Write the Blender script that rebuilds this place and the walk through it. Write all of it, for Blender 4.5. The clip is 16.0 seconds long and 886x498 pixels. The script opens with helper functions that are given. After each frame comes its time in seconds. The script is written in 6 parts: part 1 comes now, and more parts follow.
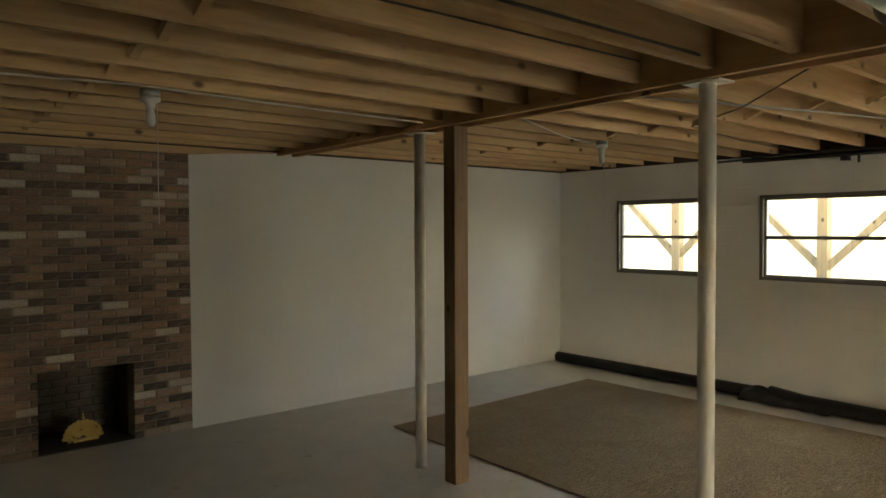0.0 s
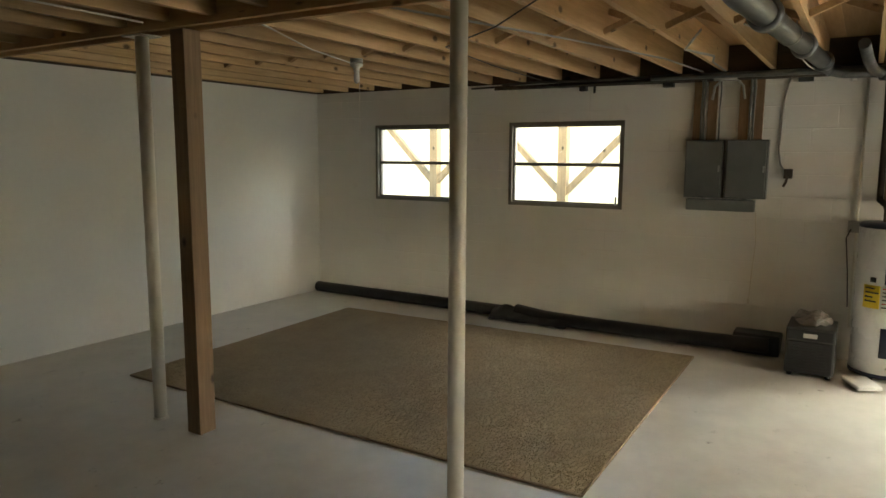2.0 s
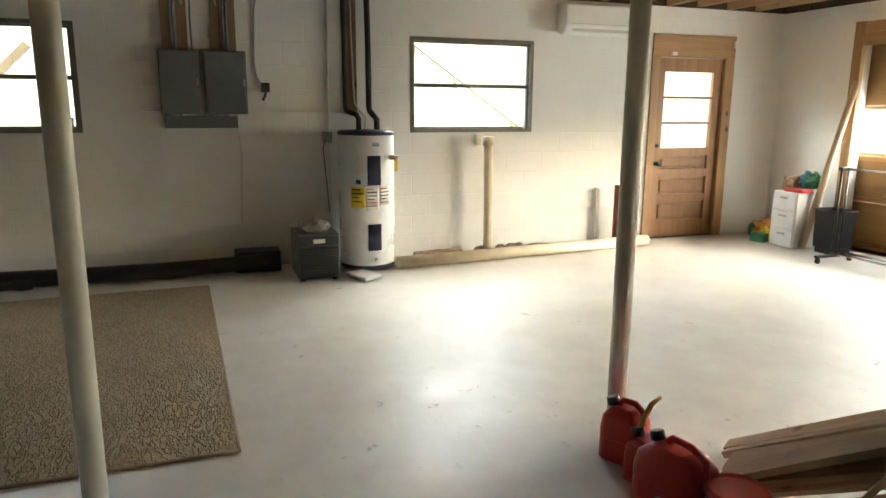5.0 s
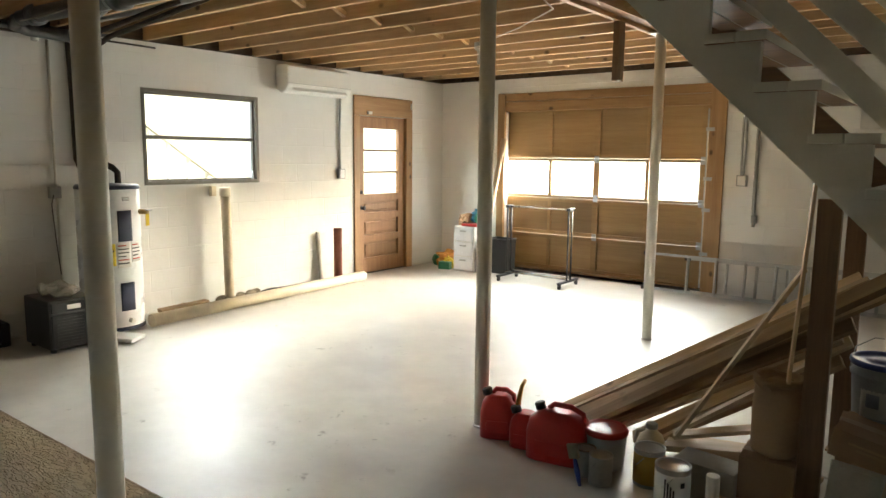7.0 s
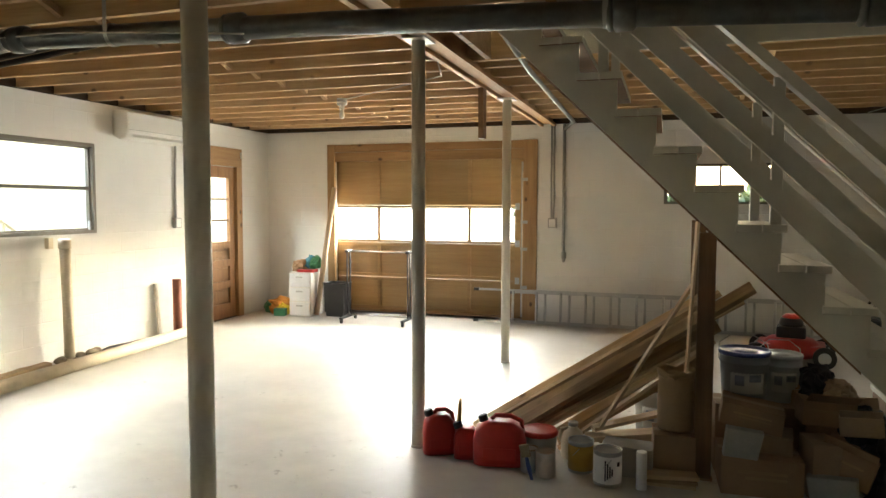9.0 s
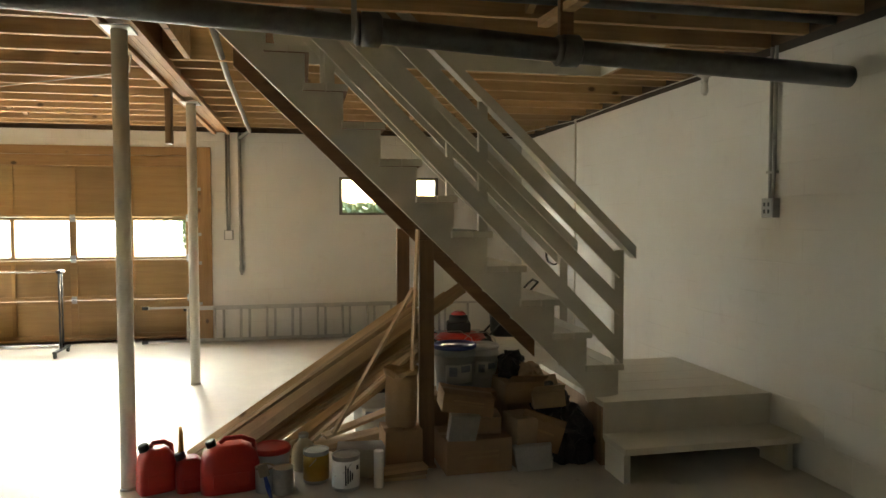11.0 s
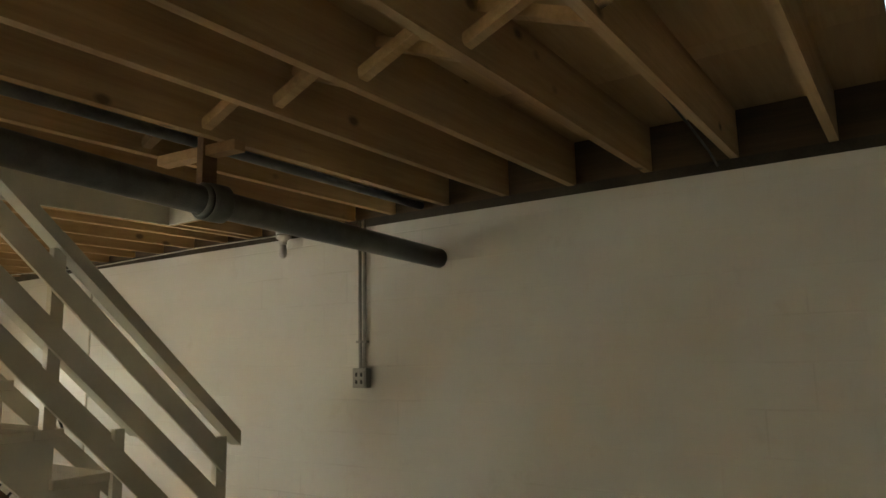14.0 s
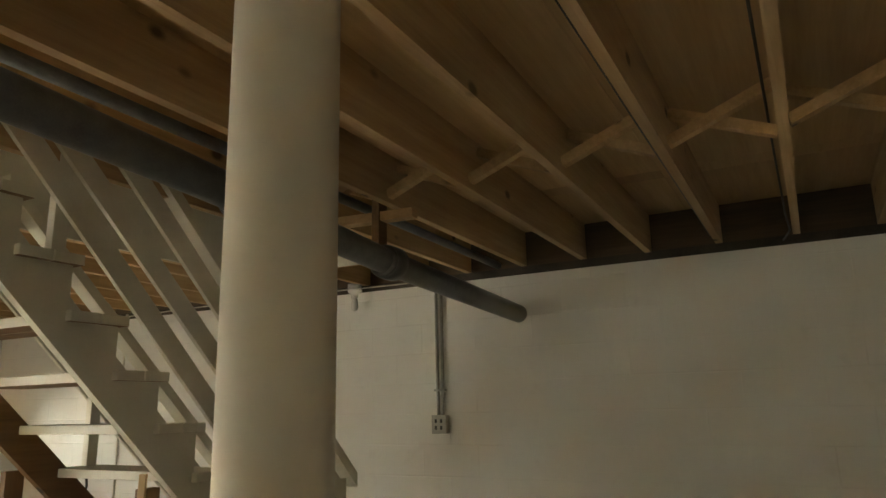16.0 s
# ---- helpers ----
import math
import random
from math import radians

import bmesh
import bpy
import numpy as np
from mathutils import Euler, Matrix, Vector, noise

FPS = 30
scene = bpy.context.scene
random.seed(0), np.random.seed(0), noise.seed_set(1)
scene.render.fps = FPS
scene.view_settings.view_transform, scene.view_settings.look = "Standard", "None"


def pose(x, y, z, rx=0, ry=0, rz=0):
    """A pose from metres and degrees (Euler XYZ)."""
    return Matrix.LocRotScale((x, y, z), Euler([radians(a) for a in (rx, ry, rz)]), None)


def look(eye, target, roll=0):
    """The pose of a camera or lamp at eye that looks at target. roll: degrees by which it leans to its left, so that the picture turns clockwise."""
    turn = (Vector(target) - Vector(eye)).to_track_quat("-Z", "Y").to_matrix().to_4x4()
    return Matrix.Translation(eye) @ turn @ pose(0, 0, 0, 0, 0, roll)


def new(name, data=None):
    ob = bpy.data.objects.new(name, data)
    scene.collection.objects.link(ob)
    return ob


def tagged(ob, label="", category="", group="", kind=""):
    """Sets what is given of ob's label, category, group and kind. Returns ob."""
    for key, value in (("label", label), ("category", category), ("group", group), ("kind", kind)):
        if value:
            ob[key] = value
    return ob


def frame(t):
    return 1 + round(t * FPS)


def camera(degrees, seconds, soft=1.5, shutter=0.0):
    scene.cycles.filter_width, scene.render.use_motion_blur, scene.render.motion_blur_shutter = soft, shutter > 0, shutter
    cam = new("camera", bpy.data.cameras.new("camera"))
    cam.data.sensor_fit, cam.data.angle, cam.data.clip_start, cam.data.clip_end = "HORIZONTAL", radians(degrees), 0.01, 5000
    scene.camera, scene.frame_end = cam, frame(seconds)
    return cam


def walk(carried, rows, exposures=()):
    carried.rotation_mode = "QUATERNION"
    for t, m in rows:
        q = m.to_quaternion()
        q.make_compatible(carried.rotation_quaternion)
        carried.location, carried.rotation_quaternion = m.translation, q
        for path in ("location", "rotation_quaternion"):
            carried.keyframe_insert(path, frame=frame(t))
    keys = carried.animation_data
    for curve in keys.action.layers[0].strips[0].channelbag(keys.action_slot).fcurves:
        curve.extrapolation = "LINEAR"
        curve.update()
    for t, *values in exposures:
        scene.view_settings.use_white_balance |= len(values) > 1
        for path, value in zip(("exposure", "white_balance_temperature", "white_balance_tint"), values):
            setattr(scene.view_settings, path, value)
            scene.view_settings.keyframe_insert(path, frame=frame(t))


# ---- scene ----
cam = camera(65.1, 16.0)
PATH = [
    (0, (-7.279, -6.278, 1.807), (-6.004, -4.739, 1.747), -0.3),
    (0.5, (-7.255, -6.3, 1.784), (-5.861, -4.868, 1.7), -0.3),
    (1, (-7.21, -6.346, 1.812), (-5.7, -5.041, 1.686), -0.2),
    (1.5, (-7.121, -6.279, 1.818), (-5.508, -5.107, 1.657), -0.1),
    (2, (-6.96, -6.13, 1.782), (-5.266, -5.103, 1.514), 0.3),
    (2.5, (-6.844, -6.008, 1.737), (-5.047, -5.204, 1.386), 0.2),
    (3, (-6.774, -5.849, 1.616), (-4.89, -5.302, 1.224), -0.2),
    (3.5, (-6.711, -5.646, 1.494), (-4.774, -5.371, 1.078), -0.3),
    (4, (-6.702, -5.4, 1.497), (-4.747, -5.412, 1.075), -0.3),
    (4.5, (-6.682, -5.148, 1.521), (-4.758, -5.497, 1.097), -0.0),
    (5, (-6.553, -4.845, 1.49), (-4.714, -5.517, 1.084), 0.4),
    (7.5, (-6.125, -3.134, 1.53), (-5.059, -4.811, 1.304), 0.4),
    (8, (-5.967, -2.885, 1.523), (-5.025, -4.639, 1.335), 0.3),
    (10.5, (-5.056, -2.377, 1.508), (-5.173, -4.371, 1.421), -0.1),
    (11, (-5.036, -2.526, 1.498), (-5.433, -4.484, 1.408), -0.1),
    (11.5, (-5.036, -2.687, 1.515), (-5.714, -4.567, 1.425), -0.3),
    (12, (-5.028, -2.86, 1.552), (-5.999, -4.606, 1.462), -0.5),
    (12.5, (-4.96, -3.026, 1.614), (-6.195, -4.597, 1.533), -0.5),
    (13, (-4.902, -3.205, 1.661), (-6.358, -4.575, 1.69), -0.6),
    (13.5, (-4.802, -3.358, 1.686), (-6.375, -4.579, 1.873), -1.0),
    (14, (-4.587, -3.465, 1.69), (-6.218, -4.583, 1.99), -1.2),
    (14.5, (-4.387, -3.555, 1.67), (-6.057, -4.595, 2.032), -1.3),
    (15, (-4.188, -3.713, 1.661), (-5.887, -4.692, 2.058), -1.4),
    (15.5, (-3.959, -3.918, 1.656), (-5.68, -4.84, 2.09), -1.4),
    (16, (-3.687, -4.124, 1.664), (-5.417, -5.024, 2.109), -1.3),
]
EXPOSURES = [(0, 3.05, 7200, 2), (2, 3.1, 6900, 2), (3.5, 3.05, 6450, 3), (5, 3.1, 6300, 4), (8, 3.38, 6350, 4), (11, 3.42, 6950, 3), (16, 3.4, 7300, 3)]
walk(cam, [(t, look(eye, target, roll)) for t, eye, target, roll in PATH], EXPOSURES)

# ---- plan (metres): the window wall is x = 0, the fireplace wall y = 0 ----
WEST, SOUTH, TOP = -7.92, -11.445, 2.56      # stair wall, garage wall, underside of the joists
FLOOR_UP = TOP + 0.235                          # underside of the subfloor
BEAM_X = -4.08
LAND_Z, RISE, RUN, NOSE = 0.395, 0.205, 0.209, -6.965

# ---- world and light ----
world = bpy.data.worlds.new("sky")
scene.world = world
world.use_nodes = True
wn, wl = world.node_tree.nodes, world.node_tree.links
sky = wn.new("ShaderNodeTexSky")
sky.sky_type, sky.sun_disc = "NISHITA", False
sky.sun_elevation, sky.sun_rotation = radians(20), radians(209)
sky.dust_density, sky.air_density = 4.0, 1.0
wn["Background"].inputs["Strength"].default_value = 0.15
wl.new(sky.outputs["Color"], wn["Background"].inputs["Color"])
sun = new("sun", bpy.data.lights.new("sun", "SUN"))
sun.data.energy, sun.data.angle, sun.data.color = 0.8, radians(30), (1.0, 0.95, 0.88)
sun.matrix_world = look((0, 0, 0), (0.45, 0.8, -0.34))


def sky_lamp(name, at, target, width, height, watts):
    """Daylight that enters by one opening."""
    lamp = new(name, bpy.data.lights.new(name, "AREA"))
    lamp.data.shape, lamp.data.size, lamp.data.size_y = "RECTANGLE", width, height
    lamp.data.energy, lamp.data.color = watts, (1.0, 0.97, 0.91)
    lamp.matrix_world = look(at, target)
    return lamp


sky_lamp("garage_daylight", (-1.7, SOUTH - 3.4, 2.75), (-3.1, -7.6, 0.0), 2.6, 1.8, 60)
sky_lamp("garage_window_daylight", (-2.3, SOUTH - 0.34, 1.25), (-2.3, 0.0, 1.15), 2.5, 0.42, 6.5)
sky_lamp("deck_daylight", (1.1, -3.3, 2.75), (-4.2, -4.6, 0.0), 2.2, 0.8, 4)
sky_lamp("east_daylight", (1.2, -8.4, 2.85), (-3.0, -7.4, 0.0), 2.0, 0.9, 27)

# ---- materials ----
def material(name, colour, rough=0.6, metal=0.0, build=None):
    m = bpy.data.materials.new(name)
    m.use_nodes = True
    n, l = m.node_tree.nodes, m.node_tree.links
    b = n["Principled BSDF"]
    b.inputs["Base Color"].default_value = (*colour, 1)
    b.inputs["Roughness"].default_value = rough
    b.inputs["Metallic"].default_value = metal
    if build:
        build(n, l, b)
    return m


def coords(n, l, scale=(1, 1, 1)):
    c = n.new("ShaderNodeTexCoord")
    mp = n.new("ShaderNodeMapping")
    mp.inputs["Scale"].default_value = scale
    l.new(c.outputs["Object"], mp.inputs["Vector"])
    return mp.outputs["Vector"]


def noise_of(n, l, vec, scale, detail=4.0, rough=0.55):
    t = n.new("ShaderNodeTexNoise")
    t.inputs["Scale"].default_value, t.inputs["Detail"].default_value, t.inputs["Roughness"].default_value = scale, detail, rough
    l.new(vec, t.inputs["Vector"])
    return t.outputs["Fac"]


def ramp(n, l, fac, stops):
    r = n.new("ShaderNodeValToRGB")
    e = r.color_ramp.elements
    while len(e) < len(stops):
        e.new(0.5)
    for k, (p, c) in enumerate(stops):
        e[k].position, e[k].color = p, (*c, 1) if len(c) == 3 else c
    l.new(fac, r.inputs["Fac"])
    return r.outputs["Color"]


def mixed(n, l, a, b, fac, mode="MIX"):
    m = n.new("ShaderNodeMix")
    m.data_type, m.blend_type = "RGBA", mode
    for sock, v in ((m.inputs["Factor"], fac), (m.inputs[6], a), (m.inputs[7], b)):
        if isinstance(v, (int, float)):
            sock.default_value = v
        elif isinstance(v, tuple):
            sock.default_value = (*v, 1)
        else:
            l.new(v, sock)
    return m.outputs[2]


def bump(n, l, b, height, strength=0.2, distance=0.01, before=None):
    x = n.new("ShaderNodeBump")
    x.inputs["Strength"].default_value, x.inputs["Distance"].default_value = strength, distance
    l.new(height, x.inputs["Height"])
    if before:
        l.new(before, x.inputs["Normal"])
    l.new(x.outputs["Normal"], b.inputs["Normal"])
    return x.outputs["Normal"]


def plain(name, colour, rough=0.6, metal=0.0, var=0.12, scale=9.0, relief=0.08):
    """Paint, plastic or metal with a little unevenness at two scales."""
    def build(n, l, b):
        v = coords(n, l)
        big, fine = noise_of(n, l, v, scale), noise_of(n, l, v, scale * 14)
        lo = tuple(c * (1 - var) for c in colour)
        hi = tuple(min(1, c * (1 + var)) for c in colour)
        l.new(mixed(n, l, ramp(n, l, big, [(0.3, lo), (0.7, hi)]), ramp(n, l, fine, [(0.3, lo), (0.7, hi)]), 0.3), b.inputs["Base Color"])
        r = n.new("ShaderNodeMapRange")
        r.inputs["To Min"].default_value, r.inputs["To Max"].default_value = max(0.03, rough - 0.1), min(1, rough + 0.1)
        l.new(big, r.inputs["Value"])
        l.new(r.outputs["Result"], b.inputs["Roughness"])
        bump(n, l, b, fine, relief, 0.004)
    return material(name, colour, rough, metal, build)


def timber(name, dark, light, rough=0.65, along=0, island=True, knots=True):
    """Wood with grain along one local axis, knots, and a tone of its own for each board."""
    def build(n, l, b):
        sc = [16.0, 16.0, 16.0]
        sc[along] = 0.9
        v = coords(n, l, tuple(sc))
        if island:
            g = n.new("ShaderNodeNewGeometry")
            shift = n.new("ShaderNodeVectorMath")
            shift.operation = "MULTIPLY_ADD"
            l.new(g.outputs["Random Per Island"], shift.inputs[0])
            shift.inputs[1].default_value = (37, 61, 53)
            l.new(v, shift.inputs[2])
            v = shift.outputs[0]
            rnd = g.outputs["Random Per Island"]
        else:
            o = n.new("ShaderNodeObjectInfo")
            rnd = o.outputs["Random"]
        grain = noise_of(n, l, v, 1.0, 6.0, 0.6)
        fine = noise_of(n, l, v, 5.0, 3.0, 0.6)
        col = mixed(n, l, ramp(n, l, grain, [(0.3, dark), (0.68, light)]), ramp(n, l, fine, [(0.3, dark), (0.7, light)]), 0.35)
        tone = ramp(n, l, rnd, [(0.0, (0.78, 0.76, 0.74)), (0.5, (1, 0.98, 0.95)), (1.0, (1.14, 1.08, 1.0))])
        col = mixed(n, l, col, tone, 1.0, "MULTIPLY")
        if knots:
            k = n.new("ShaderNodeTexVoronoi")
            k.inputs["Scale"].default_value = 1.0
            ks = [5.5, 5.5, 5.5]
            ks[along] = 3.6
            l.new(coords(n, l, tuple(ks)), k.inputs["Vector"])
            knot = ramp(n, l, k.outputs["Distance"], [(0.07, (1, 1, 1)), (0.15, (0, 0, 0))])
            col = mixed(n, l, col, tuple(c * 0.35 for c in dark), knot)
        l.new(col, b.inputs["Base Color"])
        bump(n, l, b, fine, 0.15, 0.003)
    return material(name, light, rough, 0, build)


def block_paint(n, l, b):
    # painted concrete block: 16 x 8 inch units in running bond, joints nearly filled by paint
    c = n.new("ShaderNodeTexCoord")
    sep, com = n.new("ShaderNodeSeparateXYZ"), n.new("ShaderNodeCombineXYZ")
    l.new(c.outputs["Object"], sep.inputs[0])
    add = n.new("ShaderNodeMath")
    l.new(sep.outputs["X"], add.inputs[0])
    l.new(sep.outputs["Y"], add.inputs[1])
    l.new(add.outputs[0], com.inputs["X"])
    l.new(sep.outputs["Z"], com.inputs["Y"])
    br = n.new("ShaderNodeTexBrick")
    br.inputs["Scale"].default_value = 1.0
    br.inputs["Brick Width"].default_value, br.inputs["Row Height"].default_value = 0.4064, 0.2032
    br.inputs["Mortar Size"].default_value, br.inputs["Mortar Smooth"].default_value = 0.006, 0.6
    l.new(com.outputs[0], br.inputs["Vector"])
    v = coords(n, l)
    big, mid, fine = noise_of(n, l, v, 0.8, 5), noise_of(n, l, v, 6, 5), noise_of(n, l, v, 160, 2)
    base = ramp(n, l, big, [(0.3, (0.7, 0.69, 0.65)), (0.7, (0.79, 0.78, 0.74))])
    stain = ramp(n, l, mid, [(0.62, (0, 0, 0)), (0.8, (0.28, 0.28, 0.28))])
    base = mixed(n, l, base, (0.52, 0.49, 0.42), stain)
    # hairline cracks along some joints
    crack = n.new("ShaderNodeMath")
    crack.operation = "MULTIPLY"
    gate = ramp(n, l, noise_of(n, l, v, 1.7, 2), [(0.56, (0, 0, 0)), (0.64, (1, 1, 1))])
    l.new(br.outputs["Fac"], crack.inputs[0])
    l.new(gate, crack.inputs[1])
    half = n.new("ShaderNodeMath")
    half.operation = "MULTIPLY"
    half.inputs[1].default_value = 0.12
    l.new(crack.outputs[0], half.inputs[0])
    base = mixed(n, l, base, (0.3, 0.27, 0.22), half.outputs[0])
    l.new(base, b.inputs["Base Color"])
    inv = n.new("ShaderNodeMath")
    inv.operation = "SUBTRACT"
    inv.inputs[0].default_value = 1.0
    l.new(br.outputs["Fac"], inv.inputs[1])
    first = bump(n, l, b, inv.outputs[0], 0.32, 0.006)
    second = bump(n, l, b, mid, 0.22, 0.02, first)
    bump(n, l, b, fine, 0.12, 0.003, second)


def concrete_paint(n, l, b):
    # painted slab: pale, scuffed, with chips and a satin sheen
    v = coords(n, l)
    big, mid, fine = noise_of(n, l, v, 0.55, 5), noise_of(n, l, v, 3.2, 6, 0.65), noise_of(n, l, v, 60, 3)
    base = mixed(n, l, ramp(n, l, big, [(0.3, (0.56, 0.525, 0.455)), (0.7, (0.67, 0.635, 0.565))]), ramp(n, l, mid, [(0.35, (0.5, 0.475, 0.425)), (0.65, (0.7, 0.675, 0.615))]), 0.5)
    chip = ramp(n, l, noise_of(n, l, v, 7, 9, 0.74), [(0.6, (0, 0, 0)), (0.66, (1, 1, 1))])
    gate = ramp(n, l, noise_of(n, l, v, 0.9, 3), [(0.46, (0, 0, 0)), (0.6, (0.9, 0.9, 0.9))])
    chips = mixed(n, l, chip, gate, 1.0, "MULTIPLY")
    base = mixed(n, l, base, (0.27, 0.245, 0.2), chips)
    l.new(base, b.inputs["Base Color"])
    rr = ramp(n, l, mid, [(0.3, (0.33, 0.33, 0.33)), (0.7, (0.56, 0.56, 0.56))])
    l.new(rr, b.inputs["Roughness"])
    first = bump(n, l, b, mid, 0.12, 0.02)
    second = bump(n, l, b, chips, 0.25, 0.002, first)
    bump(n, l, b, fine, 0.05, 0.002, second)


def brick_face(n, l, b):
    o = n.new("ShaderNodeObjectInfo")
    v = coords(n, l)
    fine, mid = noise_of(n, l, v, 70, 5, 0.65), noise_of(n, l, v, 14, 4)
    tone = ramp(n, l, o.outputs["Random"], [(0.0, (0.085, 0.068, 0.058)), (0.2, (0.12, 0.09, 0.07)), (0.32, (0.2, 0.13, 0.09)), (0.5, (0.29, 0.18, 0.125)), (0.75, (0.34, 0.23, 0.165)), (0.92, (0.4, 0.29, 0.21)), (0.965, (0.58, 0.5, 0.4)), (1.0, (0.62, 0.55, 0.45))])
    dusty = mixed(n, l, tone, (0.42, 0.35, 0.28), ramp(n, l, mid, [(0.5, (0, 0, 0)), (0.8, (0.5, 0.5, 0.5))]))
    col = mixed(n, l, dusty, ramp(n, l, fine, [(0.3, (0.6, 0.6, 0.6)), (0.7, (1.2, 1.2, 1.2))]), 1.0, "MULTIPLY")
    l.new(col, b.inputs["Base Color"])
    bump(n, l, b, fine, 0.5, 0.004)


def carpet_pile(n, l, b):
    # cut pile with short carved strokes that cross each other
    v = coords(n, l)
    w, tuft = noise_of(n, l, v, 4, 4), noise_of(n, l, v, 75, 3, 0.7)
    lines = []
    for ang, size in ((42, (11, 34, 1)), (-48, (12, 33, 1))):
        mp = n.new("ShaderNodeMapping")
        mp.inputs["Rotation"].default_value = (0, 0, radians(ang))
        mp.inputs["Scale"].default_value = size
        l.new(v, mp.inputs["Vector"])
        lines.append(ramp(n, l, noise_of(n, l, mp.outputs["Vector"], 1.0, 2, 0.5), [(0.44, (0, 0, 0)), (0.49, (1, 1, 1)), (0.51, (1, 1, 1)), (0.56, (0, 0, 0))]))
    gate = ramp(n, l, noise_of(n, l, v, 3.2, 1), [(0.47, (0, 0, 0)), (0.53, (1, 1, 1))])
    band = mixed(n, l, lines[0], lines[1], gate)
    base = mixed(n, l, ramp(n, l, tuft, [(0.3, (0.28, 0.205, 0.118)), (0.7, (0.45, 0.345, 0.21))]), ramp(n, l, w, [(0.3, (0.3, 0.225, 0.13)), (0.7, (0.42, 0.325, 0.195))]), 0.45)
    # Strokes are also darkened in the colour, standing for shade in the relief.
    base = mixed(n, l, base, (0.15, 0.11, 0.065), mixed(n, l, band, (0.2, 0.2, 0.2), 1.0, "MULTIPLY"))
    l.new(base, b.inputs["Base Color"])
    first = bump(n, l, b, band, 1.0, 0.016)
    bump(n, l, b, tuft, 0.8, 0.008, first)


M_BLOCK = material("painted_block", (0.72, 0.71, 0.67), 0.75, 0, block_paint)
M_PARGE = plain("smooth_parged_wall", (0.66, 0.65, 0.605), 0.8, 0, 0.05, 1.4, 0.12)
M_FLOOR = material("painted_concrete", (0.62, 0.59, 0.53), 0.42, 0, concrete_paint)
M_BRICK = material("used_brick", (0.28, 0.15, 0.1), 0.9, 0, brick_face)
M_MORTAR = plain("mortar", (0.25, 0.215, 0.17), 0.95, 0, 0.2, 20, 0.5)
M_SOOT = plain("soot", (0.06, 0.052, 0.045), 0.95, 0, 0.5, 8, 0.4)
M_CARPET = material("carpet", (0.35, 0.27, 0.18), 0.95, 0, carpet_pile)
M_RUGEDGE = plain("carpet_binding", (0.3, 0.22, 0.14), 0.9, 0, 0.2, 30, 0.4)
M_JOIST = timber("joist_pine", (0.42, 0.27, 0.135), (0.66, 0.47, 0.27), 0.7, 0)
M_SUB = timber("subfloor_board", (0.42, 0.28, 0.145), (0.58, 0.41, 0.23), 0.75, 0, True, False)
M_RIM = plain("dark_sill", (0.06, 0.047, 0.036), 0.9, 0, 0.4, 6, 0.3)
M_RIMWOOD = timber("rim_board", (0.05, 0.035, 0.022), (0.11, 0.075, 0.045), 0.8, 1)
M_BEAM = timber("beam_fir", (0.34, 0.2, 0.09), (0.52, 0.34, 0.18), 0.7, 1)
M_POSTWOOD = timber("post_fir", (0.15, 0.093, 0.05), (0.29, 0.19, 0.108), 0.6, 2)
M_PROP = timber("prop_fir", (0.13, 0.075, 0.038), (0.26, 0.155, 0.08), 0.65, 2)
M_WHITE = plain("white_gloss_paint", (0.72, 0.69, 0.61), 0.42, 0, 0.06, 5, 0.08)
M_STAIR = plain("stair_paint", (0.66, 0.63, 0.54), 0.45, 0, 0.07, 6, 0.12)
M_STEEL = plain("window_steel", (0.17, 0.155, 0.125), 0.55, 0.2, 0.2, 12, 0.15)
M_GLASS = material("glass", (1, 1, 1), 0.02)
M_GLASS.node_tree.nodes["Principled BSDF"].inputs["Transmission Weight"].default_value = 1.0
M_GLASS.node_tree.nodes["Principled BSDF"].inputs["IOR"].default_value = 1.03
M_DOOR = timber("door_fir", (0.19, 0.095, 0.038), (0.34, 0.185, 0.08), 0.5, 2, False, False)
M_DOORTRIM = timber("door_trim", (0.25, 0.14, 0.058), (0.4, 0.25, 0.115), 0.6, 2)
M_GDOOR = timber("garage_panel", (0.26, 0.16, 0.062), (0.35, 0.23, 0.1), 0.6, 0, False, False)
M_GFRAME = timber("garage_stile", (0.27, 0.16, 0.06), (0.38, 0.24, 0.1), 0.6, 0, False, False)
M_IRON = plain("cast_iron", (0.055, 0.055, 0.055), 0.42, 0.55, 0.3, 15, 0.25)
M_GALV = plain("galvanised", (0.42, 0.43, 0.42), 0.4, 0.8, 0.15, 25, 0.1)
M_GRASS = plain("dry_ground", (0.2, 0.18, 0.12), 0.9, 0, 0.4, 3, 0.6)
# Deck stair pine, its colour paled to stand for overexposed, hazy daylight.
M_PALEDECK = timber("hazed_pine", (0.5, 0.46, 0.36), (0.66, 0.62, 0.5), 0.8, 1)
M_TREAT = timber("deck_timber", (0.17, 0.14, 0.088), (0.27, 0.225, 0.15), 0.8, 2)


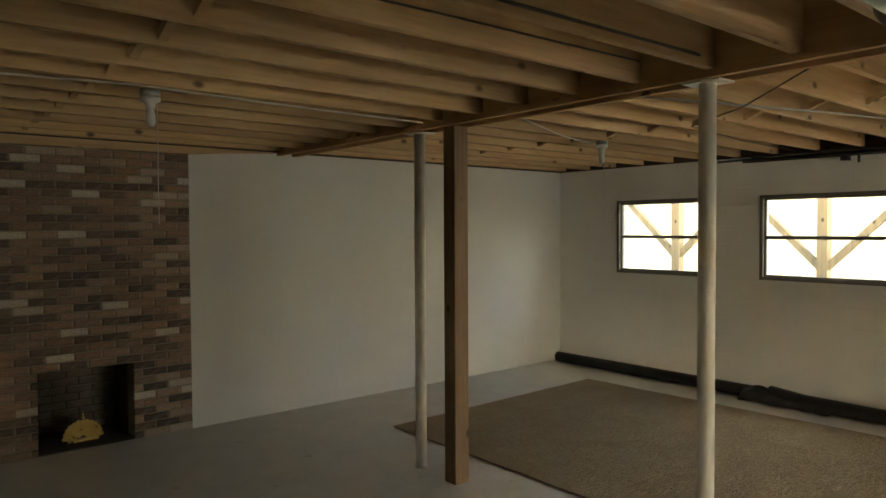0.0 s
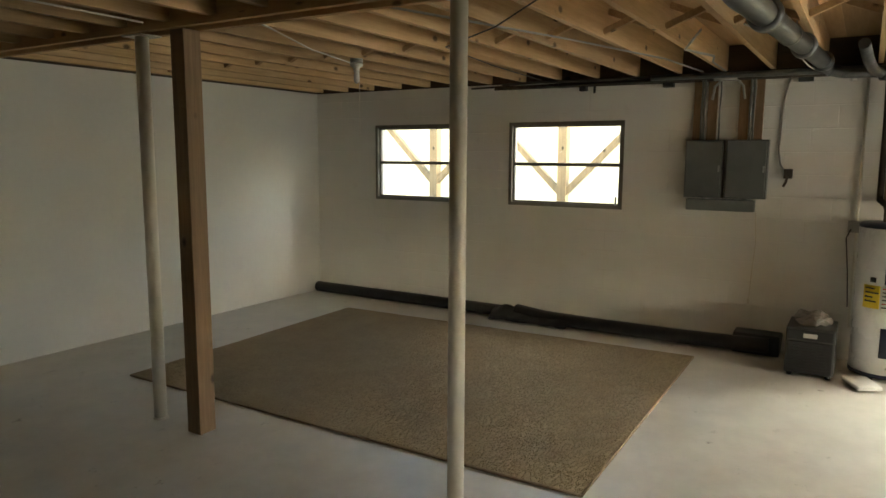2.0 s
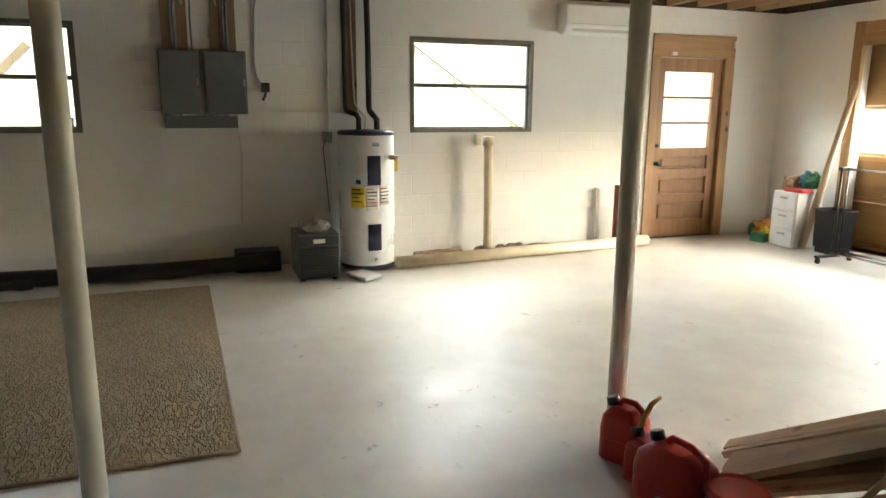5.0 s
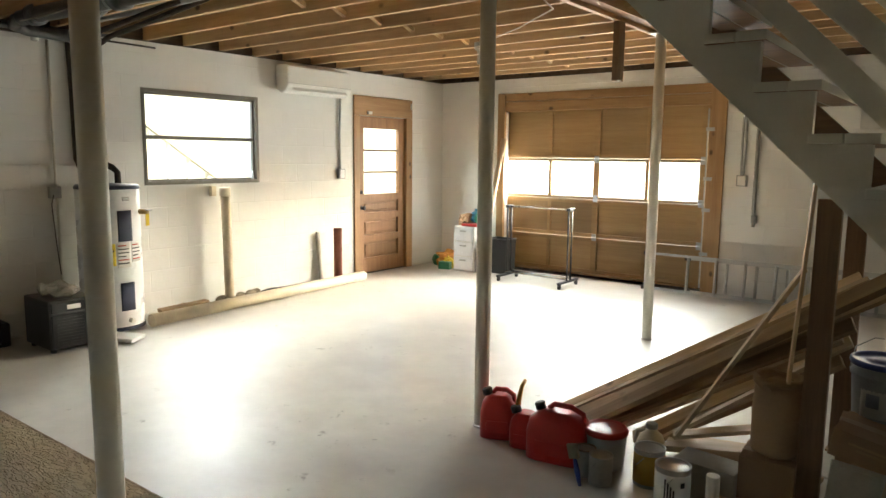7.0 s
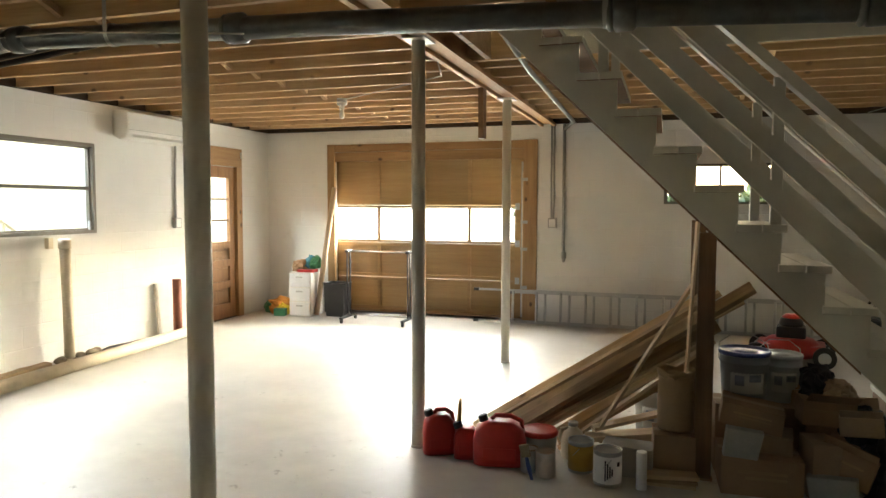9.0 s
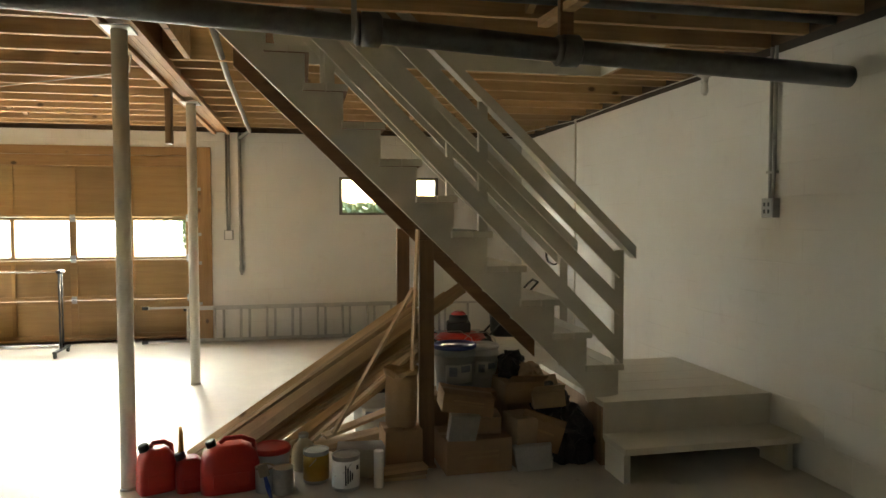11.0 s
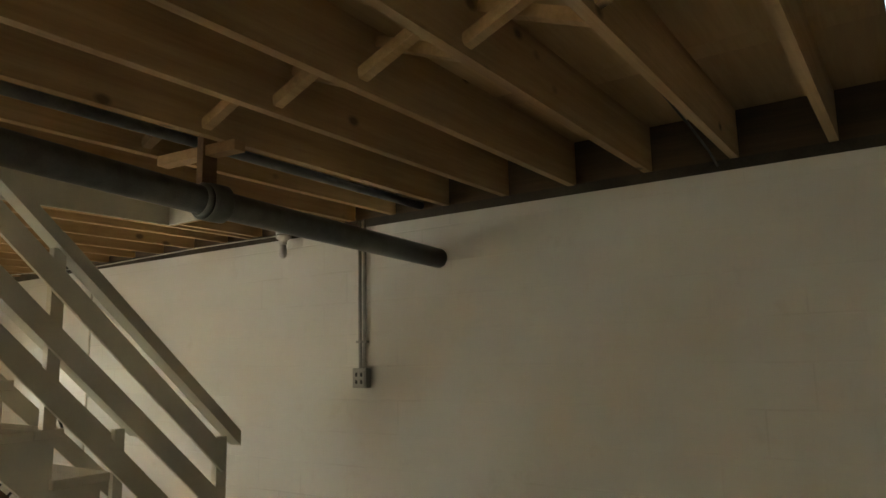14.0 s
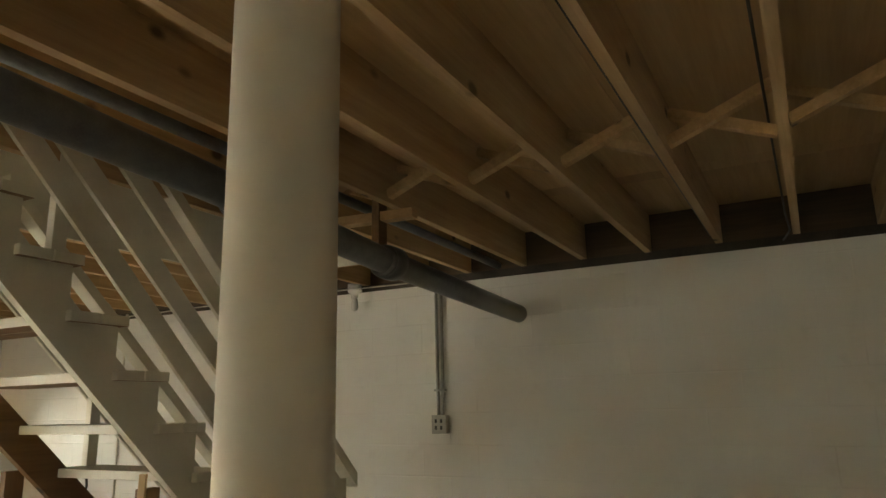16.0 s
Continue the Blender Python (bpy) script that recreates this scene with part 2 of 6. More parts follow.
# ---- mesh helpers ----
def bx(bm, x0, y0, z0, x1, y1, z1, bev=0.0, m=None):
    r = bmesh.ops.create_cube(bm, size=1.0)
    vs = r["verts"]
    t = Matrix.Translation(((x0 + x1) / 2, (y0 + y1) / 2, (z0 + z1) / 2)) @ Matrix.Diagonal((abs(x1 - x0), abs(y1 - y0), abs(z1 - z0), 1))
    bmesh.ops.transform(bm, matrix=t, verts=vs)
    if bev:
        es = list({e for v in vs for e in v.link_edges})
        r2 = bmesh.ops.bevel(bm, geom=es, offset=bev, segments=2, affect="EDGES", profile=0.6)
        vs = list({v for f in r2["faces"] for v in f.verts} | {v for v in vs if v.is_valid})
    if m:
        bmesh.ops.transform(bm, matrix=m, verts=vs)
    return vs


def tube(bm, pts, r, seg=16, closed=False):
    """A round bar through points; r is one radius or one for each point."""
    pts = [Vector(p) for p in pts]
    rs = r if isinstance(r, (list, tuple)) else [r] * len(pts)
    rings, side = [], None
    for i, p in enumerate(pts):
        d = (pts[min(i + 1, len(pts) - 1)] - pts[max(i - 1, 0)])
        d = d.normalized() if d.length > 1e-9 else Vector((0, 0, 1))
        if side is None:
            side = d.orthogonal().normalized()
        side = (side - d * side.dot(d)).normalized()
        up = d.cross(side)
        rings.append([bm.verts.new(p + (side * math.cos(a) + up * math.sin(a)) * rs[i]) for a in (2 * math.pi * k / seg for k in range(seg))])
    for a, b in zip(rings, rings[1:]):
        for k in range(seg):
            f = bm.faces.new((a[k], a[(k + 1) % seg], b[(k + 1) % seg], b[k]))
            f.smooth = True
    bm.faces.new(rings[0][::-1])
    bm.faces.new(rings[-1])
    return [v for ring in rings for v in ring]


def lathe(bm, prof, seg=28, at=(0, 0, 0)):
    """A turned shape: (radius, height) pairs about a vertical axis."""
    rings = [[bm.verts.new((at[0] + r * math.cos(a), at[1] + r * math.sin(a), at[2] + z)) for a in (2 * math.pi * k / seg for k in range(seg))] for r, z in prof]
    for a, b in zip(rings, rings[1:]):
        for k in range(seg):
            f = bm.faces.new((a[k], a[(k + 1) % seg], b[(k + 1) % seg], b[k]))
            f.smooth = True
    bm.faces.new(rings[0][::-1])
    bm.faces.new(rings[-1])


def slab(bm, outline, axis, a, b):
    """An outline of (u, v) pairs made thick from a to b along an axis ('y': u is x, v is z; 'x': u is y, v is z; 'z': u is x, v is y)."""
    def put(u, v, w):
        return {"y": (u, w, v), "x": (w, u, v), "z": (u, v, w)}[axis]
    one = [bm.verts.new(put(u, v, a)) for u, v in outline]
    two = [bm.verts.new(put(u, v, b)) for u, v in outline]
    n = len(outline)
    bm.faces.new(one)
    bm.faces.new(two[::-1])
    for k in range(n):
        bm.faces.new((one[k], two[k], two[(k + 1) % n], one[(k + 1) % n]))


def mesh_of(name, bm, mat):
    bmesh.ops.recalc_face_normals(bm, faces=bm.faces)
    me = bpy.data.meshes.new(name)
    bm.to_mesh(me)
    bm.free()
    for m in (mat if isinstance(mat, (list, tuple)) else [mat]):
        me.materials.append(m)
    return me


def part(name, bm, mat, parent, label="", at=None):
    ob = new(name, mesh_of(name, bm, mat))
    ob.parent = parent
    if at is not None:
        ob.matrix_basis = at
    return tagged(ob, label)


def root(name, m, label, category, group="", kind=""):
    ob = new(name)
    ob.empty_display_size = 0.1
    ob.matrix_basis = m
    return tagged(ob, label, category, group, kind)


def single(name, bm, mat, label, category, group="", kind="", at=None):
    ob = new(name, mesh_of(name, bm, mat))
    if at is not None:
        ob.matrix_basis = at
    return tagged(ob, label, category, group, kind)


def one_box(*a, **k):
    bm = bmesh.new()
    bx(bm, *a, **k)
    return bm


def one_tube(*a, **k):
    bm = bmesh.new()
    tube(bm, *a, **k)
    return bm


def turned(prof, seg=28, at=(0, 0, 0)):
    bm = bmesh.new()
    lathe(bm, prof, seg, at)
    return bm


def wall_cells(bm, u0, u1, z0, z1, holes, put):
    us = sorted(u for u in {u0, u1, *[h[0] for h in holes], *[h[1] for h in holes]} if u0 <= u <= u1)
    zs = sorted(z for z in {z0, z1, *[h[2] for h in holes], *[h[3] for h in holes]} if z0 <= z <= z1)
    for a, b in zip(us, us[1:]):
        run = None
        for c, d in zip(zs, zs[1:]):
            mid = ((a + b) / 2, (c + d) / 2)
            if any(h[0] < mid[0] < h[1] and h[2] < mid[1] < h[3] for h in holes):
                continue
            put(bm, a, b, c, d)


# ---- the shell ----
WIN = [(-2.19, -0.935, 1.24, 2.137), (-4.03, -2.755, 1.243, 2.137), (-8.205, -6.89, 1.226, 2.13)]
DOOR = (-10.66, -9.71, 0.0, 2.02)
SWIN = (-6.78, -5.5, 1.535, 2.015)
GAR = (-3.8, -1.0, 0.0, 2.24)
WALL_TOP = TOP - 0.012

bm = bmesh.new()
wall_cells(bm, SOUTH - 0.2, 0.2, -0.1, WALL_TOP, WIN + [DOOR], lambda b, u, v, c, d: bx(b, 0, u, c, 0.2, v, d))
single("wall_east", bm, M_BLOCK, "white painted concrete block wall with three windows and a door", "wall", kind="structure")
bm = bmesh.new()
wall_cells(bm, WEST - 0.2, -0.0, -0.1, WALL_TOP, [SWIN, GAR], lambda b, u, v, c, d: bx(b, u, SOUTH - 0.2, c, v, SOUTH, d))
single("wall_south", bm, M_BLOCK, "white painted block wall round the garage door", "wall", kind="structure")
single("wall_west", one_box(WEST - 0.2, SOUTH, -0.1, WEST, 0.2, WALL_TOP - 0.042), M_BLOCK, "white painted block wall behind the stair", "wall", kind="structure")
single("wall_north", one_box(-5.045, 0.0, -0.1, 0.0, 0.2, WALL_TOP), M_PARGE, "plain white painted wall beside the brick fireplace", "wall", kind="structure")
single("floor", one_box(WEST - 0.2, SOUTH - 0.2, -0.12, 0.2, 0.2, 0.0), M_FLOOR, "pale painted concrete floor, scuffed and satin", "floor", kind="structure")

# rim boards atop the walls behind joist ends, coloured far darker than the joists
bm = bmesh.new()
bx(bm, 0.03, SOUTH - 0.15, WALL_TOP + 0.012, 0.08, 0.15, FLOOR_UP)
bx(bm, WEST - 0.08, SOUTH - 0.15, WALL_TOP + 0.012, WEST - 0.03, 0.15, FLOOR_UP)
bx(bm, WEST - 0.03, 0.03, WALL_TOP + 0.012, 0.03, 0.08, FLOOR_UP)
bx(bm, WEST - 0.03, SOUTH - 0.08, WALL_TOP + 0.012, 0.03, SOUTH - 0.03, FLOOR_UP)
single("rim_trim", bm, M_RIMWOOD, "very dark brown rim boards behind the joist ends", "trim", kind="structure")
# Thin near-black sill strips between the wall tops and the rim boards.
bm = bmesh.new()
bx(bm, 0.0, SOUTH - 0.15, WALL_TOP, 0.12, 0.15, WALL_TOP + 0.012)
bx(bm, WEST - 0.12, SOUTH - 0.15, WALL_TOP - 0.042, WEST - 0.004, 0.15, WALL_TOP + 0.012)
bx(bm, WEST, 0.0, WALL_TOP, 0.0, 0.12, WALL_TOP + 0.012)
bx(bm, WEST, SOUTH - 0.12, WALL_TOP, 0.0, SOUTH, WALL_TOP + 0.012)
single("sill_trim", bm, M_RIM, "near-black sill strips between the walls and the rim boards", "trim", kind="structure")

bm = bmesh.new()
slab(bm, [(WEST, WALL_TOP - 0.075), (-5.05, WALL_TOP - 0.065), (-4.15, WALL_TOP - 0.004), (-4.15, WALL_TOP), (WEST, WALL_TOP)], "y", -0.034, -0.014)
single("ledger_trim", bm, M_JOIST, "tapered pine board under the last joist by the fireplace", "trim", kind="structure")

# ceiling: joists, cross bridging and subfloor boards in one mesh
WELL = (-7.25, -4.32, -7.45, -6.5)
JY = [-3.724 - 0.4064 * k for k in range(-9, 19)]
bm = bmesh.new()


def joist(x0, x1, y, z0=TOP, z1=FLOOR_UP):
    wob = random.uniform(-0.006, 0.006)
    bx(bm, x0, y - 0.019, z0 + wob, x1, y + 0.019, z1)


for y in JY:
    if y > -0.06 or y < SOUTH + 0.02:
        continue
    joist(BEAM_X + 0.062, 0.028, y)
    if WELL[2] - 0.03 < y < WELL[3] + 0.08:
        joist(WEST - 0.028, WELL[0] - 0.04, y)
    else:
        joist(WEST - 0.028, BEAM_X - 0.062, y + 0.02)
for y in (WELL[2] - 0.022, WELL[3] + 0.022):
    joist(WEST - 0.028, BEAM_X - 0.062, y)
for x in (WELL[0] - 0.02, WELL[1] + 0.02):
    bx(bm, x - 0.018, WELL[2], TOP, x + 0.018, WELL[3], FLOOR_UP)
for xm in (-6.28, -2.25):
    for a, b in zip(JY, JY[1:]):
        if a > -0.06 or b < SOUTH + 0.02:
            continue
        if xm < BEAM_X and b < WELL[3] + 0.1 and a > WELL[2] - 0.1:
            continue
        for s_ in (1, -1):
            ang = math.atan2(0.15, 0.37) * s_
            bx(bm, -0.02, -0.199, -0.02, 0.02, 0.199, 0.02, m=Matrix.Translation((xm + 0.045 * s_, (a + b) / 2 + (0.02 if xm < BEAM_X else 0), (TOP + FLOOR_UP) / 2)) @ Matrix.Rotation(ang, 4, "X"))
n_j = len(bm.faces)
y = 0.2
while y > SOUTH - 0.2:
    y1 = max(y - 1.22, SOUTH - 0.2)
    x = 0.2
    while x > WEST - 0.2:
        x1 = max(x - 2.44, WEST - 0.2)
        for (p, q) in ([(y, y1)]):
            cells = []
            wall_cells(bm, x1, x, y1, y, [WELL], lambda b_, u, v, c, d: bx(b_, u + 0.001, c + 0.001, FLOOR_UP, v - 0.001, d - 0.001, FLOOR_UP + 0.02))
        x = x1
    y = y1
bm.faces.ensure_lookup_table()
for f in bm.faces[n_j:]:
    f.material_index = 1
single("ceiling", bm, [M_JOIST, M_SUB], "open ceiling of bare pine joists, cross bridging and subfloor", "ceiling", kind="structure")
single("upper_floor", one_box(WEST - 0.2, SOUTH - 0.2, FLOOR_UP + 0.9, 0.2, 0.2, FLOOR_UP + 0.95), M_RIM, "dark closed storey above the joists", "ceiling", kind="structure")

# main beam with ledger strips, on its posts
beam = root("beam", pose(BEAM_X, 0, 0), "built-up fir carrying beam with ledger strips", "beam", kind="structure")
for k in range(3):
    part("plank", one_box(-0.057 + 0.038 * k, SOUTH + 0.0, TOP - 0.01, -0.02 + 0.038 * k, 0, FLOOR_UP - 0.002), M_BEAM, beam)
for s_ in (-1, 1):
    part("ledger_strip", one_box(s_ * 0.06, SOUTH, TOP - 0.04, s_ * 0.1, 0, TOP - 0.003), M_BEAM, beam)

# stairwell lining, painted white
bm = bmesh.new()
bx(bm, WELL[0], WELL[2] - 0.0, TOP - 0.004, WELL[0] + 0.012, WELL[3], FLOOR_UP + 0.9)
bx(bm, WELL[0] + 0.012, WELL[2], TOP - 0.004, WELL[1] - 0.4, WELL[2] + 0.012, FLOOR_UP + 0.9)
bx(bm, WELL[0] + 0.012, WELL[3] - 0.012, FLOOR_UP + 0.02, WELL[1], WELL[3], FLOOR_UP + 0.9)
bx(bm, WELL[1] - 0.012, WELL[2] + 0.012, FLOOR_UP + 0.02, WELL[1], WELL[3] - 0.012, FLOOR_UP + 0.9)
single("stairwell_trim", bm, M_STAIR, "white painted boards lining the stairwell opening", "trim", kind="structure")

# ---- windows ----
def steel_window(name, hole, label):
    y0, y1, z0, z1 = hole
    w = root(name, pose(0, 0, 0), label, "window", kind="structure")
    bm = bmesh.new()
    t, d0, d1 = 0.035, -0.006, 0.09
    bx(bm, d0, y0, z0, d1, y0 + t, z1)
    bx(bm, d0, y1 - t, z0, d1, y1, z1)
    bx(bm, d0, y0 + t, z0, d1, y1 - t, z0 + t)
    bx(bm, d0, y0 + t, z1 - t, d1, y1 - t, z1)
    part("window_frame", bm, M_STEEL, w)
    zm = (z0 + z1) / 2
    for a, b, nm in ((z0 + t, zm, "lower_sash"), (zm, z1 - t, "upper_sash")):
        bm = bmesh.new()
        q = 0.018
        bx(bm, 0.03, y0 + t, a, 0.06, y0 + t + q, b)
        bx(bm, 0.03, y1 - t - q, a, 0.06, y1 - t, b)
        bx(bm, 0.03, y0 + t + q, a, 0.06, y1 - t - q, a + q)
        bx(bm, 0.03, y0 + t + q, b - q, 0.06, y1 - t - q, b)
        sash = part(nm, bm, M_STEEL, w)
        pane = part("pane", one_box(0.043, y0 + t + q, a + q, 0.047, y1 - t - q, b - q), M_GLASS, sash, "clear window glass")
        pane.visible_shadow = False
    part("latch", one_box(0.005, y0 + t + 0.03, z0 + t, 0.03, y0 + t + 0.045, z0 + t + 0.09, bev=0.004), M_GALV, w)
    return w


for k, h in enumerate(WIN):
    steel_window("window_%d" % (k + 1), h, "two-light steel awning window in a block wall")

w = root("window_4", pose(0, 0, 0), "small high steel window beside the stair", "window", kind="structure")
bm = bmesh.new()
x0, x1, z0, z1 = SWIN
for a in ((x0, x0 + 0.04, z0, z1), (x1 - 0.04, x1, z0, z1), (x0 + 0.04, x1 - 0.04, z0, z0 + 0.03), (x0 + 0.04, x1 - 0.04, z1 - 0.03, z1), ((x0 + x1) / 2 - 0.012, (x0 + x1) / 2 + 0.012, z0 + 0.03, z1 - 0.03)):
    bx(bm, a[0], SOUTH - 0.09, a[2], a[1], SOUTH + 0.006, a[3])
part("window_frame", bm, M_STEEL, w)
for a, b in ((x0 + 0.04, (x0 + x1) / 2 - 0.012), ((x0 + x1) / 2 + 0.012, x1 - 0.04)):
    pane = part("pane", one_box(a, SOUTH - 0.047, z0 + 0.03, b, SOUTH - 0.043, z1 - 0.03), M_GLASS, w, "clear window glass")
    pane.visible_shadow = False

# ---- half-glazed entrance door ----
d = root("door_1", pose(0, 0, 0), "closed varnished fir door with three glass lights", "door", kind="structure")
y0, y1 = DOOR[0] + 0.03, DOOR[1] - 0.03
st = 0.115
bm = bmesh.new()
bx(bm, 0.03, y0, 0.01, 0.075, y0 + st, 2.018, bev=0.003)
bx(bm, 0.03, y1 - st, 0.01, 0.075, y1, 2.018, bev=0.003)
for a, b in ((0.01, 0.2), (0.41, 0.5), (0.7, 0.79), (0.94, 1.03), (1.87, 2.018)):
    bx(bm, 0.031, y0 + st, a, 0.074, y1 - st, b)
part("stile_frame", bm, M_DOOR, d)
for a, b in ((0.2, 0.41), (0.5, 0.7), (0.79, 0.94)):
    bm = bmesh.new()
    bx(bm, 0.06, y0 + st - 0.005, a - 0.005, 0.07, y1 - st + 0.005, b + 0.005)
    bx(bm, 0.046, y0 + st + 0.035, a + 0.032, 0.0601, y1 - st - 0.035, b - 0.032, bev=0.006)
    part("door_panel", bm, M_DOOR, d)
for zz in (1.31, 1.59):
    part("glazing_bar", one_box(0.036, y0 + st, zz - 0.012, 0.07, y1 - st, zz + 0.012), M_DOOR, d)
for a, b in ((1.03, 1.298), (1.322, 1.578), (1.602, 1.87)):
    p = part("pane", one_box(0.05, y0 + st, a, 0.054, y1 - st, b), M_GLASS, d, "clear door glass")
    p.visible_shadow = False
kn = part("door_knob", turned([(0.026, 0), (0.026, 0.006), (0.009, 0.01), (0.009, 0.035), (0.026, 0.045), (0.028, 0.06), (0.018, 0.07)], 18), M_IRON, d, "dark round knob", Matrix.Translation((0.03, y1 - 0.06, 0.86)) @ Matrix.Rotation(radians(-90), 4, "Y"))
part("deadbolt", turned([(0.025, 0), (0.025, 0.012), (0.01, 0.02)], 16), M_IRON, d, "dark deadbolt", Matrix.Translation((0.03, y1 - 0.06, 1.06)) @ Matrix.Rotation(radians(-90), 4, "Y"))
bm = bmesh.new()
bx(bm, -0.018, y1 + 0.002, 0.0, 0.1, DOOR[1] + 0.07, 2.02)
bx(bm, -0.018, DOOR[0] - 0.09, 0.0, 0.1, y0 - 0.002, 2.02)
part("door_jamb", bm, M_DOORTRIM, d)
part("head_board", one_box(-0.02, DOOR[0] - 0.09, 2.022, 0.03, DOOR[1] + 0.07, 2.265, bev=0.003), timber("head_board", (0.25, 0.14, 0.058), (0.4, 0.25, 0.115), 0.6, 1), d, "wide fir board over the door")
part("threshold", one_box(0.0, y0, 0.002, 0.12, y1, 0.012), M_RIM, d)
part("sensor", one_box(-0.045, y1 - 0.2, 2.04, -0.02, y1 - 0.13, 2.075, bev=0.004), M_WHITE, d, "small white door contact")
part("sensor", one_box(-0.045, DOOR[0] - 0.1, 2.14, -0.02, DOOR[0] - 0.05, 2.22, bev=0.004), M_WHITE, d, "small white alarm contact")

# ---- garage door ----
g = root("door_2", pose(0, SOUTH, 0), "closed sectional wooden garage door with a row of windows", "garage door", kind="structure")
gx0, gx1, gy = -3.86, -1.06, -0.29
cols = [-3.68, -2.97, -2.3, -1.63, -0.86]
rows = [(0.02, 0.49), (0.495, 0.985), (0.99, 1.51), (1.515, 2.25)]
for r, (a, b) in enumerate(rows):
    bm = bmesh.new()
    for k, x in enumerate(cols):
        h = 0.05 if 0 < k < 4 else 0.07
        lo, hi = (x - 0.16, x + 0.075) if k == 0 else (x - 0.055, x + 0.04) if k == 4 else (x - 0.04, x + 0.04) if k == 2 else (x - 0.022, x + 0.022)
        bx(bm, lo, gy, a, hi, gy + 0.035, b)
    e = 0.03 if r == 2 else 0.05
    if r == 3:
        e = 0.05
    for k in range(4):
        lo = cols[k] + (0.075 if k == 0 else 0.04 if k == 2 else 0.022)
        hi = cols[k + 1] - (0.055 if k == 3 else 0.04 if k == 1 else 0.022)
        bx(bm, lo, gy + 0.001, a, hi, gy + 0.034, a + e)
        bx(bm, lo, gy + 0.001, b - e * (2.0 if r == 3 else 1), hi, gy + 0.034, b)
    sec = part("section", bm, M_GFRAME, g, "tan wooden stiles and rails")
    for k in range(4):
        lo = cols[k] + (0.075 if k == 0 else 0.04 if k == 2 else 0.022)
        hi = cols[k + 1] - (0.055 if k == 3 else 0.04 if k == 1 else 0.022)
        if r == 2:
            p = part("pane", one_box(lo, gy + 0.01, a + e, hi, gy + 0.014, b - e), M_GLASS, sec, "clear glass light")
            p.visible_shadow = False
        else:
            part("panel", one_box(lo, gy + 0.008, a + e, hi, gy + 0.018, b - e * (2.0 if r == 3 else 1)), M_GDOOR, sec, "tan hardboard panel")
for x in (cols[0] + 0.04, cols[2], cols[4] - 0.04):
    for zz in (0.5, 1.0, 1.5):
        bm = bmesh.new()
        bx(bm, x - 0.03, gy + 0.035, zz - 0.045, x + 0.03, gy + 0.04, zz + 0.045)
        tube(bm, [(x - 0.03, gy + 0.042, zz), (x + 0.03, gy + 0.042, zz)], 0.007, 8)
        part("hinge", bm, M_GALV, g, "galvanised steel hinge")
bm = bmesh.new()
bx(bm, -3.95, -0.02, 0.0, -3.77, 0.03, 2.36, bev=0.004)
part("side_jamb", bm, M_DOORTRIM, g)
bm = bmesh.new()
bx(bm, -1.075, -0.02, 0.0, -0.965, 0.03, 2.36, bev=0.004)
part("side_jamb", bm, M_DOORTRIM, g)
M_HEAD = timber("header_fir", (0.22, 0.13, 0.055), (0.34, 0.22, 0.105), 0.7, 0)
part("header", one_box(-3.769, -0.03, 2.12, -1.076, 0.012, 2.25), M_HEAD, g, "brown header board")
part("header", one_box(-3.769, -0.02, 2.253, -1.076, 0.022, 2.355), M_HEAD, g, "brown header board")


# Filler boards added behind the wall to block light leaking round the door.
bm = bmesh.new()
bx(bm, -3.9, -0.3, 2.255, -0.8, -0.2, 2.4)
bx(bm, -3.95, -0.3, 0.0, -3.845, -0.201, 2.4)
bx(bm, -0.815, -0.3, 0.0, -0.7, -0.201, 2.4)
bx(bm, -3.84, -0.3, -0.1, -0.82, -0.201, 0.018)
part("door_stop", bm, M_HEAD, g, "unseen brown filler boards added round the door")

# ---- outside ----
bm = bmesh.new()
bmesh.ops.create_grid(bm, x_segments=8, y_segments=8, size=600)
bmesh.ops.translate(bm, verts=bm.verts, vec=(0, 0, -0.14))
single("ground", bm, M_GRASS, "pale dry ground round the house", "ground", kind="structure")

# ---- posts ----
def steel_post(y, label, lean=0.0):
    p = root("steel_post", pose(BEAM_X, y, 0), label, "post", "steel posts under the beam")
    part("shaft", one_tube([(0, 0, 0.004), (0, lean, TOP - 0.05)], 0.042, 28), M_WHITE, p)
    part("top_plate", one_box(-0.075, lean - 0.1, TOP - 0.05, 0.075, lean + 0.1, TOP - 0.041, bev=0.002), M_WHITE, p)
    part("base_collar", turned([(0.05, 0.0), (0.047, 0.01), (0.043, 0.014)], 24), M_FLOOR, p)
    return p


for y, lab in ((-2.147, "white painted round steel post beside a wooden post"), (-4.465, "white painted round steel post near the rug"), (-6.585, "white painted round steel post beside fuel cans"), (-9.05, "white painted round steel post near the garage door")):
    steel_post(y, lab)
single("wooden_post", one_box(BEAM_X - 0.062, -2.62, 0.0, BEAM_X + 0.062, -2.5, TOP - 0.042, bev=0.004), M_POSTWOOD, "rough brown square timber post under the beam", "post")

# ---- more materials ----
M_PIPE = plain("drain_iron", (0.15, 0.155, 0.155), 0.36, 0.7, 0.3, 14, 0.2)
M_BLACKPL = plain("black_plastic", (0.018, 0.018, 0.02), 0.42, 0, 0.3, 20, 0.15)
M_GREYBOX = plain("panel_grey", (0.15, 0.16, 0.155), 0.45, 0.25, 0.1, 8, 0.06)
M_TANK = plain("white_enamel", (0.74, 0.75, 0.76), 0.28, 0, 0.03, 4, 0.03)
M_NAVY = plain("navy_panel", (0.012, 0.018, 0.045), 0.4, 0, 0.15, 10, 0.05)
